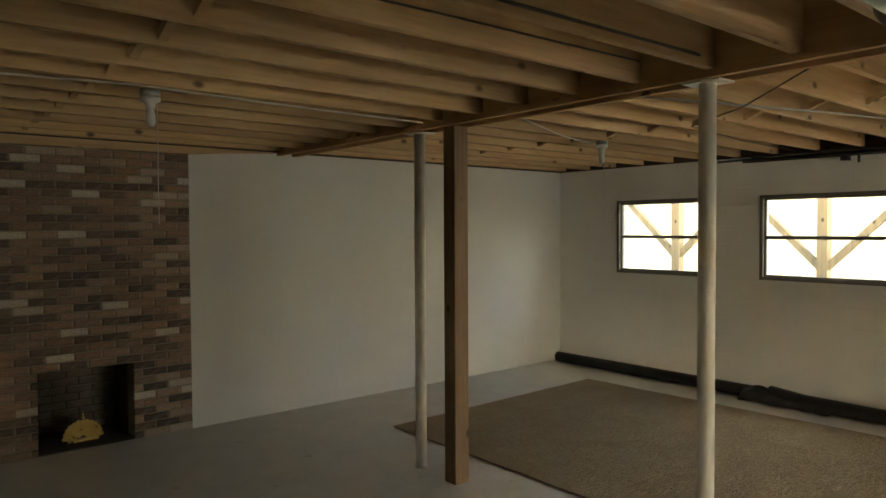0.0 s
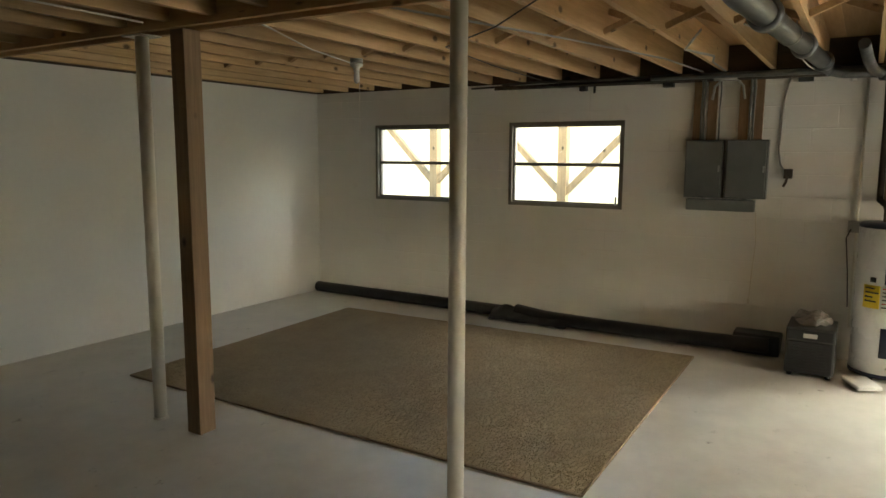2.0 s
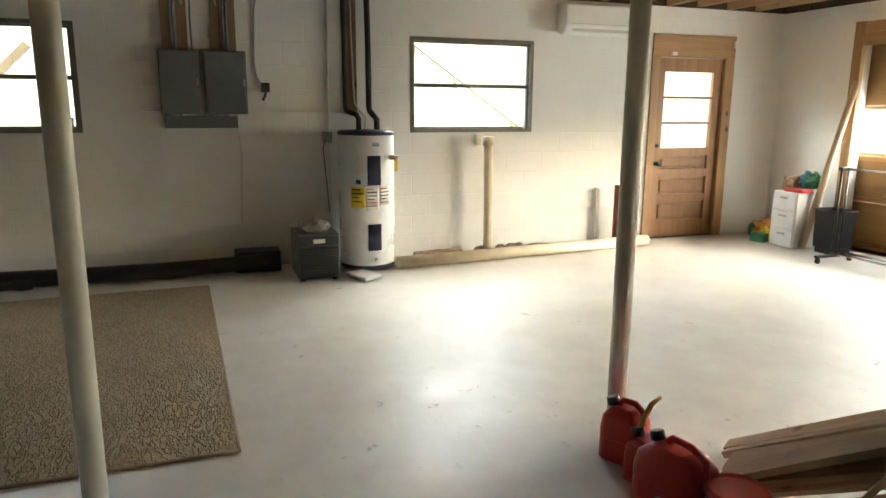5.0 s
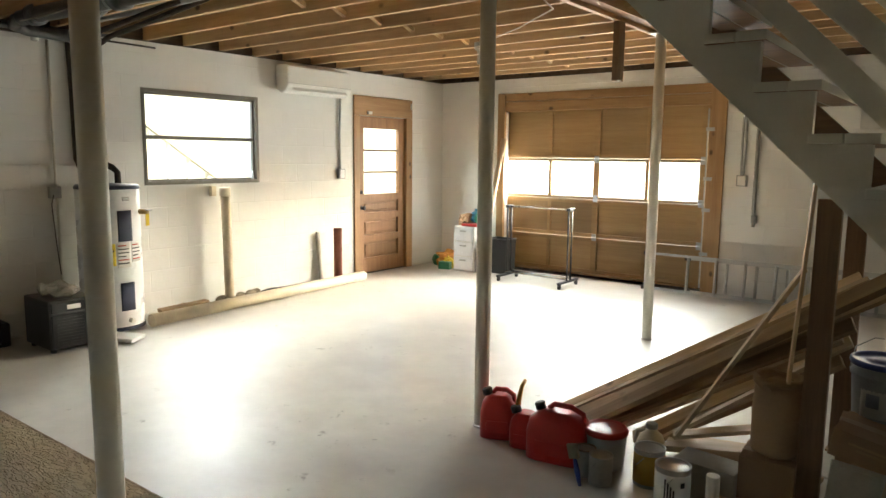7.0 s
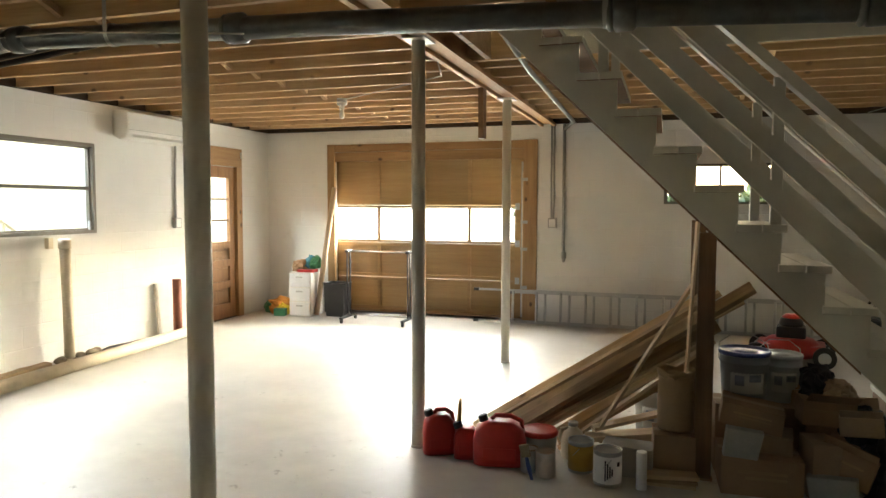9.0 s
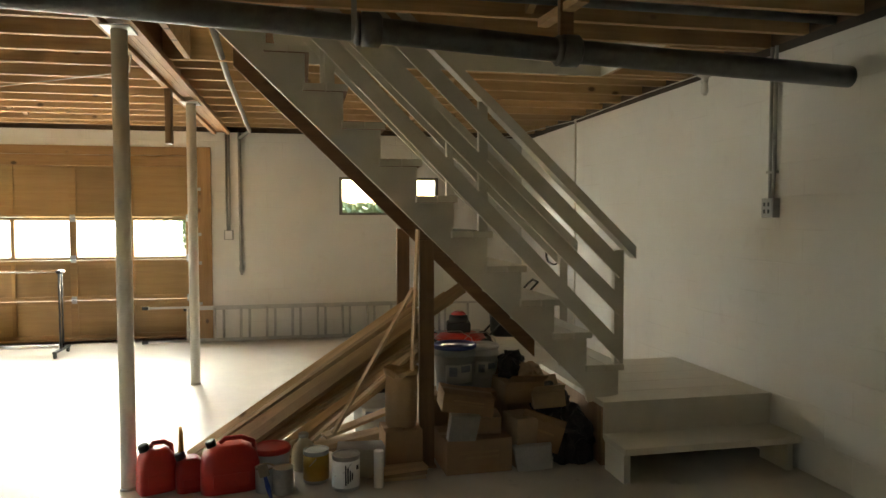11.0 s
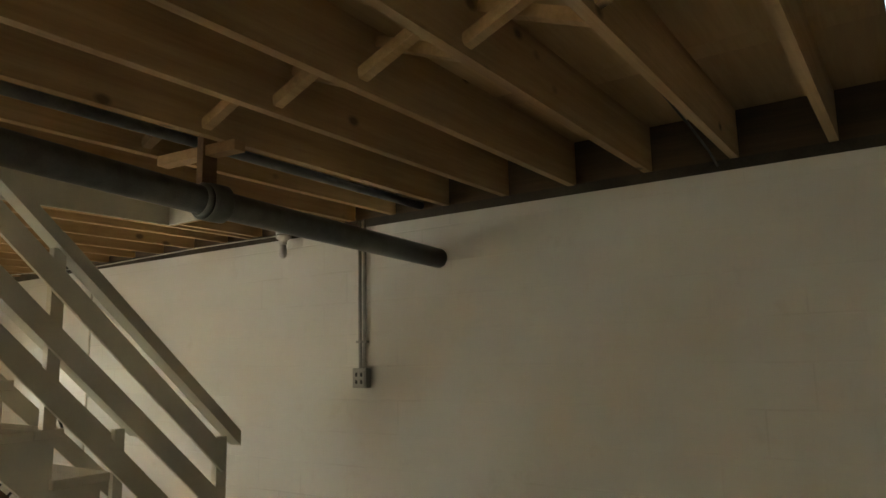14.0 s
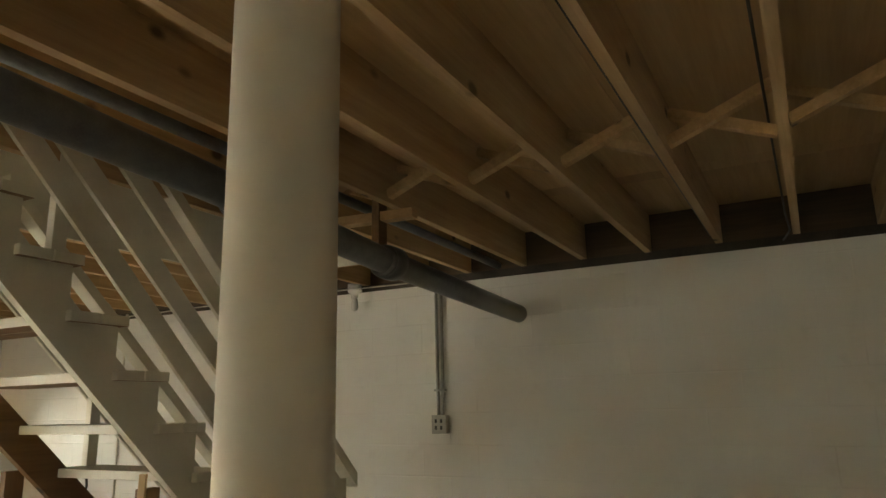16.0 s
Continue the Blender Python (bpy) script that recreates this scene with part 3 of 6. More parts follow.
M_YELLOW = plain("yellow_label", (0.75, 0.55, 0.03), 0.55, 0, 0.06, 20, 0.03)
M_LABEL = plain("white_label", (0.78, 0.77, 0.74), 0.55, 0, 0.05, 20, 0.03)
M_INK = plain("dark_ink", (0.03, 0.03, 0.035), 0.6, 0, 0.1, 30, 0.02)
M_REDINK = plain("red_ink", (0.5, 0.04, 0.03), 0.6, 0, 0.1, 30, 0.02)
M_PVC = plain("dirty_pvc", (0.62, 0.53, 0.38), 0.5, 0, 0.16, 7, 0.12)
M_TERRA = plain("rust_red_pipe", (0.32, 0.12, 0.07), 0.6, 0, 0.2, 10, 0.15)
M_RUBBLE = plain("broken_concrete", (0.3, 0.25, 0.18), 0.95, 0, 0.35, 14, 0.8)
M_REDCAN = plain("red_fuel_plastic", (0.48, 0.028, 0.022), 0.32, 0, 0.14, 9, 0.08)
M_AMBER = plain("amber_spout", (0.55, 0.27, 0.04), 0.4, 0, 0.1, 20, 0.05)
M_CARD = plain("cardboard", (0.33, 0.21, 0.115), 0.85, 0, 0.14, 7, 0.15)
M_CARD2 = plain("pale_cardboard", (0.42, 0.3, 0.19), 0.85, 0, 0.14, 7, 0.15)
M_PAPER = plain("kraft_paper", (0.38, 0.25, 0.14), 0.8, 0, 0.16, 5, 0.3)
M_LUMBER = timber("lumber_pine", (0.45, 0.31, 0.17), (0.68, 0.52, 0.32), 0.65, 0, False)
M_LUMBER2 = timber("old_lumber", (0.28, 0.18, 0.09), (0.47, 0.33, 0.18), 0.7, 0, False)
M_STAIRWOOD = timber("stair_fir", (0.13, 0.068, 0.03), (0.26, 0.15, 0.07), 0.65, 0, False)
M_ALU = plain("dull_aluminium", (0.52, 0.52, 0.5), 0.45, 0.85, 0.1, 12, 0.1)
M_CHROME = plain("worn_chrome", (0.6, 0.6, 0.6), 0.22, 1.0, 0.08, 20, 0.03)
M_PORC = plain("porcelain", (0.72, 0.71, 0.67), 0.25, 0, 0.04, 20, 0.02)
M_BRASS = plain("brass", (0.4, 0.28, 0.1), 0.3, 1.0, 0.15, 15, 0.08)
M_AC = plain("off_white_plastic", (0.72, 0.71, 0.67), 0.38, 0, 0.03, 5, 0.02)
M_BIGPAIL = plain("blue_grey_pail", (0.3, 0.33, 0.36), 0.42, 0, 0.25, 7, 0.06)
M_BUCKET = plain("grey_pail", (0.5, 0.52, 0.52), 0.4, 0, 0.08, 9, 0.05)
M_OCHRE = plain("ochre_wrapper", (0.42, 0.25, 0.03), 0.5, 0, 0.15, 12, 0.03)
M_PRINT = plain("faded_print", (0.2, 0.24, 0.32), 0.5, 0, 0.3, 30, 0.02)
M_DIRTY = plain("dirty_white", (0.42, 0.4, 0.35), 0.7, 0, 0.2, 8, 0.2)
M_BLUE = plain("blue_plastic", (0.03, 0.06, 0.25), 0.4, 0, 0.15, 12, 0.05)
M_TIN = plain("tin", (0.45, 0.45, 0.43), 0.35, 0.8, 0.15, 25, 0.1)
M_GREEN = plain("green_plastic", (0.05, 0.22, 0.1), 0.45, 0, 0.2, 14, 0.1)
M_TEAL = plain("teal_plastic", (0.04, 0.2, 0.3), 0.4, 0, 0.2, 14, 0.1)
M_ORANGE = plain("orange_cloth", (0.6, 0.25, 0.04), 0.7, 0, 0.3, 14, 0.2)
M_BAG = material("clear_film", (0.36, 0.34, 0.31), 0.18)
M_RUBBER = plain("rubber", (0.02, 0.02, 0.02), 0.7, 0, 0.2, 20, 0.2)
M_WIRE = plain("white_cable", (0.6, 0.57, 0.5), 0.5, 0, 0.05, 20, 0.02)
M_DKWIRE = plain("dark_cable", (0.04, 0.035, 0.03), 0.5, 0, 0.1, 20, 0.02)
M_CONDUIT = plain("painted_conduit", (0.36, 0.36, 0.34), 0.45, 0.3, 0.12, 12, 0.06)
M_WOVEN = plain("mower_red", (0.45, 0.03, 0.02), 0.35, 0, 0.1, 8, 0.04)


def crumple(bm, amount, scale):
    for v in bm.verts:
        v.co += noise.noise_vector(v.co * scale) * amount


# ---- staircase ----
Y0, Y1 = -6.475, -7.395
st = root("staircase", pose(0, 0, 0), "white painted open wooden stair with plank railings", "staircase")
N_TR = 11


def nose(k):
    return NOSE + RUN * (k - 1), LAND_Z + RISE * k


def low(x):
    return 0.735 + 0.968 * (x + 6.431)


for yy, mat, lab in ((Y0, M_STAIR, "white sawtooth stringer"),):
    pts = [(NOSE + 0.005, LAND_Z - 0.005)]
    for k in range(1, N_TR + 1):
        x, z = nose(k)
        pts += [(x + 0.025, (z if k == 1 else z) - RISE - 0.0 if k > 1 else LAND_Z + 0.01), (x + 0.025, z - 0.042)]
    xe = NOSE + RUN * N_TR + 0.03
    pts += [(xe, LAND_Z + RISE * N_TR - 0.042), (xe, FLOOR_UP - 0.02), (xe + 0.06, FLOOR_UP - 0.02), (xe + 0.06, low(xe + 0.06)), (-6.72, low(-6.72)), (-6.745, LAND_Z - 0.03)]
    clean = [pts[1]] + [p for p in pts[2:]]
    bm = bmesh.new()
    slab(bm, clean, "y", yy, yy - 0.036)
    part("stringer", bm, mat, st, lab)
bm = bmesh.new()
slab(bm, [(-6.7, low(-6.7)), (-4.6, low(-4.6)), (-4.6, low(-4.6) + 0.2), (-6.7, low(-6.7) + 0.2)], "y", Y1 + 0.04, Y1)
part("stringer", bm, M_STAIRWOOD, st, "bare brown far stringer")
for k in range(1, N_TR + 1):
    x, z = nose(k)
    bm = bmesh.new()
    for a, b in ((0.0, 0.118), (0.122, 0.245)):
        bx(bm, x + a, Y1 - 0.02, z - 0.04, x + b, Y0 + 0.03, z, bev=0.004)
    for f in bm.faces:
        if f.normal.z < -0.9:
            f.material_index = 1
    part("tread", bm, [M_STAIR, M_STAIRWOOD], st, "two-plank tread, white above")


def sloped(x0, z0, x1, z1, h, y, t, mat=M_STAIR):
    bm = bmesh.new()
    slab(bm, [(x0, z0), (x1, z1), (x1, z1 + h), (x0, z0 + h)], "y", y, y - t)
    return bm


for s_, yp in ((1, Y0), (-1, Y1)):
    rail = part("railing", one_box(-6.962, yp - 0.02, LAND_Z + RISE if s_ > 0 else LAND_Z, -6.9, yp + 0.02, 1.3, bev=0.003), M_STAIR, st, "plank railing with sloping boards")
    for x, z0, z1 in ((-6.1, 1.41, 2.17), (-5.22, 2.24, FLOOR_UP - 0.05)):
        part("baluster", one_box(x, yp - 0.02, z0, x + 0.055, yp + 0.02, z1, bev=0.003), M_STAIR, rail)
    yb = yp + 0.042 if s_ > 0 else yp - 0.022
    for z0, xt, zt, h in ((1.13, -5.3, 2.713, 0.126), (0.9, -5.06, 2.7, 0.122), (0.62, -4.87, 2.71, 0.13)):
        if s_ < 0 and z0 < 0.7:
            continue
        part("rail_board", sloped(-6.925, z0, xt, zt, h, yb, 0.02), M_STAIR, rail)
    part("handrail", sloped(-7.03, 1.246, -6.07, 2.165, 0.075, yp + 0.045 if s_ > 0 else yp + 0.045, 0.09), M_STAIR, rail, "flat top rail")
    part("handrail", sloped(-6.07, 2.165, -5.5, 2.71, 0.07, yp + 0.045, 0.09), M_STAIR, rail, "flat top rail")

ld = root("stair_landing", pose(0, 0, 0), "low white painted plank landing with a step", "landing")
for k in range(5):
    part("landing_plank", one_box(WEST + 0.004, -7.5 + 0.23 * k + 0.001, LAND_Z - 0.035, -6.79, -7.5 + 0.23 * (k + 1) - 0.001, LAND_Z, bev=0.003), M_STAIR, ld)
part("front_board", one_box(WEST + 0.006, -6.385, 0.17, -6.8, -6.357, LAND_Z - 0.036), M_STAIR, ld)
part("side_board", one_box(-6.83, -7.46, 0.0, -6.795, -6.426, LAND_Z - 0.036), M_POSTWOOD, ld, "bare brown side board")
part("corner_post", one_box(-6.835, -6.425, 0.0, -6.79, -6.386, LAND_Z - 0.036), M_POSTWOOD, ld, "bare brown corner post")
part("step", one_box(WEST + 0.006, -6.355, 0.165, -6.79, -6.065, 0.205, bev=0.005), M_STAIR, ld, "white step board")
for x in (WEST + 0.05, -6.83):
    part("step_leg", one_box(x, -6.335, 0.0, x + 0.038, -6.085, 0.164), M_STAIR, ld)
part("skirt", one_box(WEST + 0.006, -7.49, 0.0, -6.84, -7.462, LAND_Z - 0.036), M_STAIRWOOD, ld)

for x, y, z1 in ((-5.8, -6.6, 1.37), (-5.79, -7.5, 1.42)):
    sp_ = root("stair_support", pose(x, y, 0), "rough brown timber prop wedged under the stair", "post", "stair props")
    part("upright", one_box(0, 0, 0.012, 0.09, 0.04, z1, bev=0.003), M_PROP, sp_)
    part("shim", one_box(-0.01, -0.008, 0.0, 0.1, 0.05, 0.011, bev=0.002), M_LUMBER2, sp_, "thin wooden shim under the foot")
# ---- fireplace ----
FB = (-6.272, -5.543, 0.665)
fp = root("fireplace", pose(0, 0, 0), "floor to ceiling red-brown brick fireplace with sooty firebox", "fireplace", kind="structure")
bm = bmesh.new()
wall_cells(bm, WEST, -5.045, 0.0, WALL_TOP, [(FB[0], FB[1], 0.0, FB[2])], lambda b, u, v, c, d: bx(b, u, 0.0, c, v, 0.2, d))
part("mortar_bed", bm, M_MORTAR, fp, "grey-brown mortar")
bm = bmesh.new()
bx(bm, FB[0] - 0.05, 0.2, 0.0, FB[0], 0.6, 0.9)
bx(bm, FB[1], 0.2, 0.0, FB[1] + 0.05, 0.6, 0.9)
bx(bm, FB[0], 0.6, 0.0, FB[1], 0.65, 0.9)
bx(bm, FB[0], 0.2, 0.85, FB[1], 0.6, 0.9)
bx(bm, FB[0], -0.0, 0.0, FB[1], 0.6, 0.012)
part("firebox", bm, M_SOOT, fp, "soot-blackened firebox")
bm = bmesh.new()
for r in range(10):
    for c in range(5):
        x0 = FB[0] + 0.213 * c - (0.1 if r % 2 else 0)
        a, b = max(x0, FB[0] + 0.002), min(x0 + 0.203, FB[1] - 0.002)
        if b - a > 0.03:
            bx(bm, a, 0.585, 0.02 + 0.0677 * r, b, 0.599, 0.077 + 0.0677 * r)
part("fireback_bricks", bm, plain("sooty_brick", (0.15, 0.115, 0.09), 0.95, 0, 0.5, 6, 0.4), fp, "sooty brick fireback")

# ---- brass fan screen ----
fan = root("fan_screen", pose(-5.905, 0.2, 0.012), "folding brass peacock fan fire screen", "fire screen")
for k in range(13):
    a0, a1 = math.pi * k / 13, math.pi * (k + 1) / 13
    bm = bmesh.new()
    r0, r1 = 0.025, 0.155
    vs = [(r0 * math.cos(a0), r0 * math.sin(a0)), (r1 * math.cos(a0), r1 * math.sin(a0)), ((r1 + 0.012) * math.cos((a0 + a1) / 2), (r1 + 0.012) * math.sin((a0 + a1) / 2)), (r1 * math.cos(a1), r1 * math.sin(a1)), (r0 * math.cos(a1), r0 * math.sin(a1))]
    slab(bm, vs, "y", 0.004 * (k % 2), 0.004 * (k % 2) + 0.002)
    bmesh.ops.transform(bm, matrix=Matrix.Translation((0, 0, 0.02)), verts=bm.verts)
    part("blade", bm, M_BRASS, fan)
part("foot", one_box(-0.12, -0.03, 0.0, 0.12, 0.04, 0.02, bev=0.006), M_BRASS, fan)
part("ornament", turned([(0.012, 0), (0.016, 0.02), (0.006, 0.03), (0.01, 0.045), (0.003, 0.06)], 12, (0, 0, 0.178)), M_BRASS, fan)

# ---- lampholders with pull chains ----
def lampholder(x, y, z, chain, lab, bulb=True):
    L = root("ceiling_lamp", pose(x, y, z), lab, "lamp", "pull-chain lampholders")
    part("junction_box", turned([(0.052, -0.035), (0.052, 0.0)], 8), M_GALV, L, "octagonal steel box")
    part("socket", turned([(0.045, -0.036), (0.055, -0.045), (0.05, -0.06), (0.026, -0.075), (0.024, -0.1), (0.028, -0.105)], 20), M_PORC, L, "white porcelain lampholder")
    part("bulb", turned([(0.018, -0.1), (0.02, -0.12), (0.024, -0.14), (0.026, -0.165), (0.022, -0.185), (0.01, -0.197)], 18), M_PORC, L, "unlit white bulb")
    if chain:
        part("pull_chain", one_tube([(0.035, 0.0, -0.075), (0.036, 0.0, -0.2), (0.034, 0.002, chain * 0.6), (0.035, 0.0, chain)], 0.0022, 6), M_WIRE, L, "thin pull cord")
    return L


lampholder(-6.09, -2.38, TOP - 0.002, -0.72, "white pull-chain lampholder under a joist near the fireplace")
lampholder(-2.35, -2.5, TOP - 0.002, -0.72, "white pull-chain lampholder under a joist over the rug")
lampholder(-2.48, -8.8, TOP - 0.002, 0, "white lampholder under a joist near the garage door")
lampholder(-7.84, -7.02, TOP - 0.002, 0, "white lampholder under a joist beside the stairwell")

# ---- rug ----
rug = root("rug", pose(0, 0, 0), "large brown carved-pile carpet remnant with bound edge", "rug")
RC = [(-3.635, -4.972), (-0.66, -4.93), (-0.75, -1.08), (-3.637, -1.175)]
bm = bmesh.new()
NX, NY = 60, 78
grid = []
for j in range(NY + 1):
    row = []
    for i in range(NX + 1):
        u, v = i / NX, j / NY
        p = (Vector(RC[0]) * (1 - u) + Vector(RC[1]) * u) * (1 - v) + (Vector(RC[3]) * (1 - u) + Vector(RC[2]) * u) * v
        h = 0.014 + 0.0035 * noise.noise(Vector((p.x * 1.5, p.y * 1.5, 3))) + 0.002 * noise.noise(Vector((p.x * 9, p.y * 9, 7)))
        row.append(bm.verts.new((p.x, p.y, h)))
    grid.append(row)
for j in range(NY):
    for i in range(NX):
        bm.faces.new((grid[j][i], grid[j][i + 1], grid[j + 1][i + 1], grid[j + 1][i])).smooth = True
part("carpet_face", bm, M_CARPET, rug)
bm = bmesh.new()
for a, b in zip(RC, RC[1:] + RC[:1]):
    steps = 24
    tube(bm, [(a[0] + (b[0] - a[0]) * k / steps, a[1] + (b[1] - a[1]) * k / steps, 0.008 + 0.002 * noise.noise(Vector((k * 0.7, a[0], a[1])))) for k in range(steps + 1)], 0.009, 8)
part("binding", bm, M_RUGEDGE, rug, "darker bound edge")

# ---- drain hose along the wall ----
def corrugated(bm, pts, r, pitch=0.022, seg=18):
    out, rad = [], []
    pts = [Vector(p) for p in pts]
    for a, b in zip(pts, pts[1:]):
        n_ = max(2, int((b - a).length / (pitch / 2)))
        for k in range(n_):
            out.append(a.lerp(b, k / n_))
            rad.append(r + (0.004 if len(rad) % 2 else -0.004))
    tube(bm, out, rad, seg)


bm = bmesh.new()
corrugated(bm, [(-0.12, -0.06, 0.068), (-0.13, -1.0, 0.068), (-0.12, -2.0, 0.068), (-0.15, -3.05, 0.07)], 0.062)
single("drain_hose", bm, M_BLACKPL, "black corrugated drain hose along the wall base", "hose", "drain hoses")
bm = bmesh.new()
corrugated(bm, [(-0.16, -2.95, 0.1), (-0.2, -3.3, 0.075), (-0.24, -3.9, 0.075), (-0.26, -4.7, 0.08), (-0.27, -5.3, 0.095), (-0.26, -5.5, 0.1)], 0.068)
single("drain_hose", bm, M_BLACKPL, "black corrugated drain hose running to the dehumidifier", "hose", "drain hoses")
bm = bmesh.new()
bmesh.ops.create_grid(bm, x_segments=14, y_segments=24, size=0.5)
for v in bm.verts:
    v.co = Vector((v.co.x * 0.34, v.co.y * 0.9, 0.0))
    d_ = 1 - min(1, abs(v.co.x) / 0.17)
    v.co.z = 0.012 + 0.15 * d_ ** 0.7 * (0.75 + 0.3 * noise.noise(v.co * 5))
bmesh.ops.solidify(bm, geom=bm.faces[:], thickness=0.004)
crumple(bm, 0.012, 9)
single("plastic_sheet", bm, M_BLACKPL, "crumpled black plastic sheet draped over the hose", "sheet", at=pose(-0.17, -3.15, 0.004))
bm = bmesh.new()
bx(bm, -0.1, -0.2, 0.0, 0.12, 0.2, 0.19, bev=0.02)
crumple(bm, 0.01, 6)
single("sump_box", bm, M_BLACKPL, "black plastic hose box against the wall", "box", at=pose(-0.16, -5.38, 0.0))

# ---- electrical panels ----
for y0, y1, lab in ((-4.985, -4.65, "grey steel breaker panel with closed door"), (-5.365, -5.01, "grey steel breaker panel beside another")):
    e = root("breaker_panel", pose(0, 0, 0), lab, "breaker panel", "breaker panels")
    part("body", one_box(-0.1, y0, 1.4, -0.002, y1, 1.935, bev=0.004), M_GREYBOX, e)
    part("panel_door", one_box(-0.122, y0 + 0.012, 1.412, -0.101, y1 - 0.012, 1.923, bev=0.006), M_GREYBOX, e)
    part("latch", one_box(-0.13, y0 + 0.02, 1.64, -0.122, y0 + 0.035, 1.7, bev=0.002), M_GALV, e)
    part("nipple", one_tube([(-0.05, (y0 + y1) / 2, 1.384), (-0.05, (y0 + y1) / 2, 1.4)], 0.02, 12), M_GALV, e)
tr = root("wiring_trough", pose(0, 0, 0), "grey steel wiring trough under the breaker panels", "wiring box")
part("body", one_box(-0.1, -5.275, 1.28, -0.002, -4.675, 1.384, bev=0.003), M_GREYBOX, tr)
part("cover", one_box(-0.106, -5.27, 1.284, -0.1, -4.68, 1.38, bev=0.002), M_GREYBOX, tr)
for y0, y1 in ((-4.775, -4.69), (-4.9, -4.815), (-5.175, -5.09), (-5.295, -5.21)):
    single("backing_board", one_box(-0.04, y0, 1.937, -0.002, y1, 2.53, bev=0.002), M_POSTWOOD, "rough brown board fixed above the breaker panels", "board", "boards above the panels")
pc = root("panel_cables", pose(0, 0, 0), "grey service cables rising from the breaker panels", "cable")
for y, w_ in ((-4.795, 0.012), (-5.192, 0.012), (-4.77, 0.01), (-5.22, 0.01), (-4.93, 0.008)):
    part("cable", one_tube([(-0.05 - w_, y, 1.936), (-0.055, y + 0.004, 2.2), (-0.05, y - 0.003, 2.4), (-0.09, y, 2.52)], w_, 8), M_GREYBOX, pc)
# arch of cable between the boards
bm = bmesh.new()
tube(bm, [(-0.07, -4.86, 2.3), (-0.08, -4.88, 2.42), (-0.08, -4.95, 2.49), (-0.08, -5.05, 2.49), (-0.08, -5.12, 2.42), (-0.07, -5.14, 2.3)], 0.011, 8)
single("cable_loop", bm, M_CONDUIT, "grey cable looped over between the panel boards", "cable")
single("pipe_insulation", one_tube([(-0.09, -4.87, 2.5), (-0.09, -5.07, 2.5)], 0.03, 14), M_PORC, "short white pipe sleeve above the panels", "pipe")

sw = root("wall_receptacle", pose(0, -5.53, 1.63), "dark receptacle on the wall with a dangling plug", "outlet")
part("plate", one_box(-0.05, -0.035, -0.04, -0.002, 0.035, 0.045, bev=0.005), M_RIM, sw)
part("plug", one_tube([(-0.06, -0.0, -0.02), (-0.075, 0.01, -0.07), (-0.06, 0.03, -0.11)], 0.012, 10), M_RIM, sw)
bm = bmesh.new()
tube(bm, [(-0.012, -5.5, 2.5), (-0.012, -5.46, 2.3), (-0.012, -5.44, 1.85), (-0.015, -5.46, 1.72), (-0.03, -5.5, 1.66)], 0.008, 8)
single("wall_conduit", bm, M_CONDUIT, "thin painted conduit running down the wall", "conduit", "wall conduits")
bm = bmesh.new()
tube(bm, [(-0.02, -5.28, 1.3), (-0.012, -5.3, 1.0), (-0.012, -5.28, 0.7), (-0.012, -5.27, 0.45)], 0.006, 8)
bx(bm, -0.03, -5.28, 0.42, -0.004, -5.26, 0.47)
single("extension_lead", bm, M_WIRE, "grey lead hanging down the wall below the panels", "lead")
bm = bmesh.new()
tube(bm, [(-0.018, -6.09, 2.52), (-0.018, -6.09, 0.3)], 0.011, 10)
single("wall_conduit", bm, M_WHITE, "painted conduit behind the water heater", "conduit", "wall conduits")
hb = root("junction_box", pose(0, -6.07, 1.19), "grey box with a cord beside the water heater", "electrical box")
part("box", one_box(-0.055, -0.045, -0.05, -0.002, 0.045, 0.05, bev=0.004), M_CONDUIT, hb)
part("cord", one_tube([(-0.055, 0.02, -0.02), (-0.08, 0.05, -0.1), (-0.05, 0.02, -0.4), (-0.06, 0.0, -0.7)], 0.005, 8), M_DKWIRE, hb)

# ---- water heater ----
HX, HY, HR = -0.335, -6.365, 0.252
h = root("water_heater", pose(HX, HY, 0), "tall white electric water heater with navy access panels", "water heater")
part("tank", turned([(HR - 0.012, 0.05), (HR, 0.06), (HR, 1.225), (HR - 0.006, 1.235)], 48), M_TANK, h)
part("base_ring", turned([(HR - 0.01, 0.025), (HR + 0.004, 0.03), (HR + 0.004, 0.06), (HR - 0.005, 0.062)], 48), M_NAVY, h, "dark base ring")
part("top_cap", turned([(HR + 0.003, 1.225), (HR + 0.004, 1.245), (HR - 0.01, 1.262), (0.02, 1.272)], 48), M_NAVY, h, "dark top rim")
for k in range(3):
    a = 2.1 * k + 0.5
    part("foot", one_box(-0.03, -0.03, 0.0, 0.03, 0.03, 0.026), M_RIM, h, at=Matrix.Translation((0.2 * math.cos(a), 0.2 * math.sin(a), 0)))


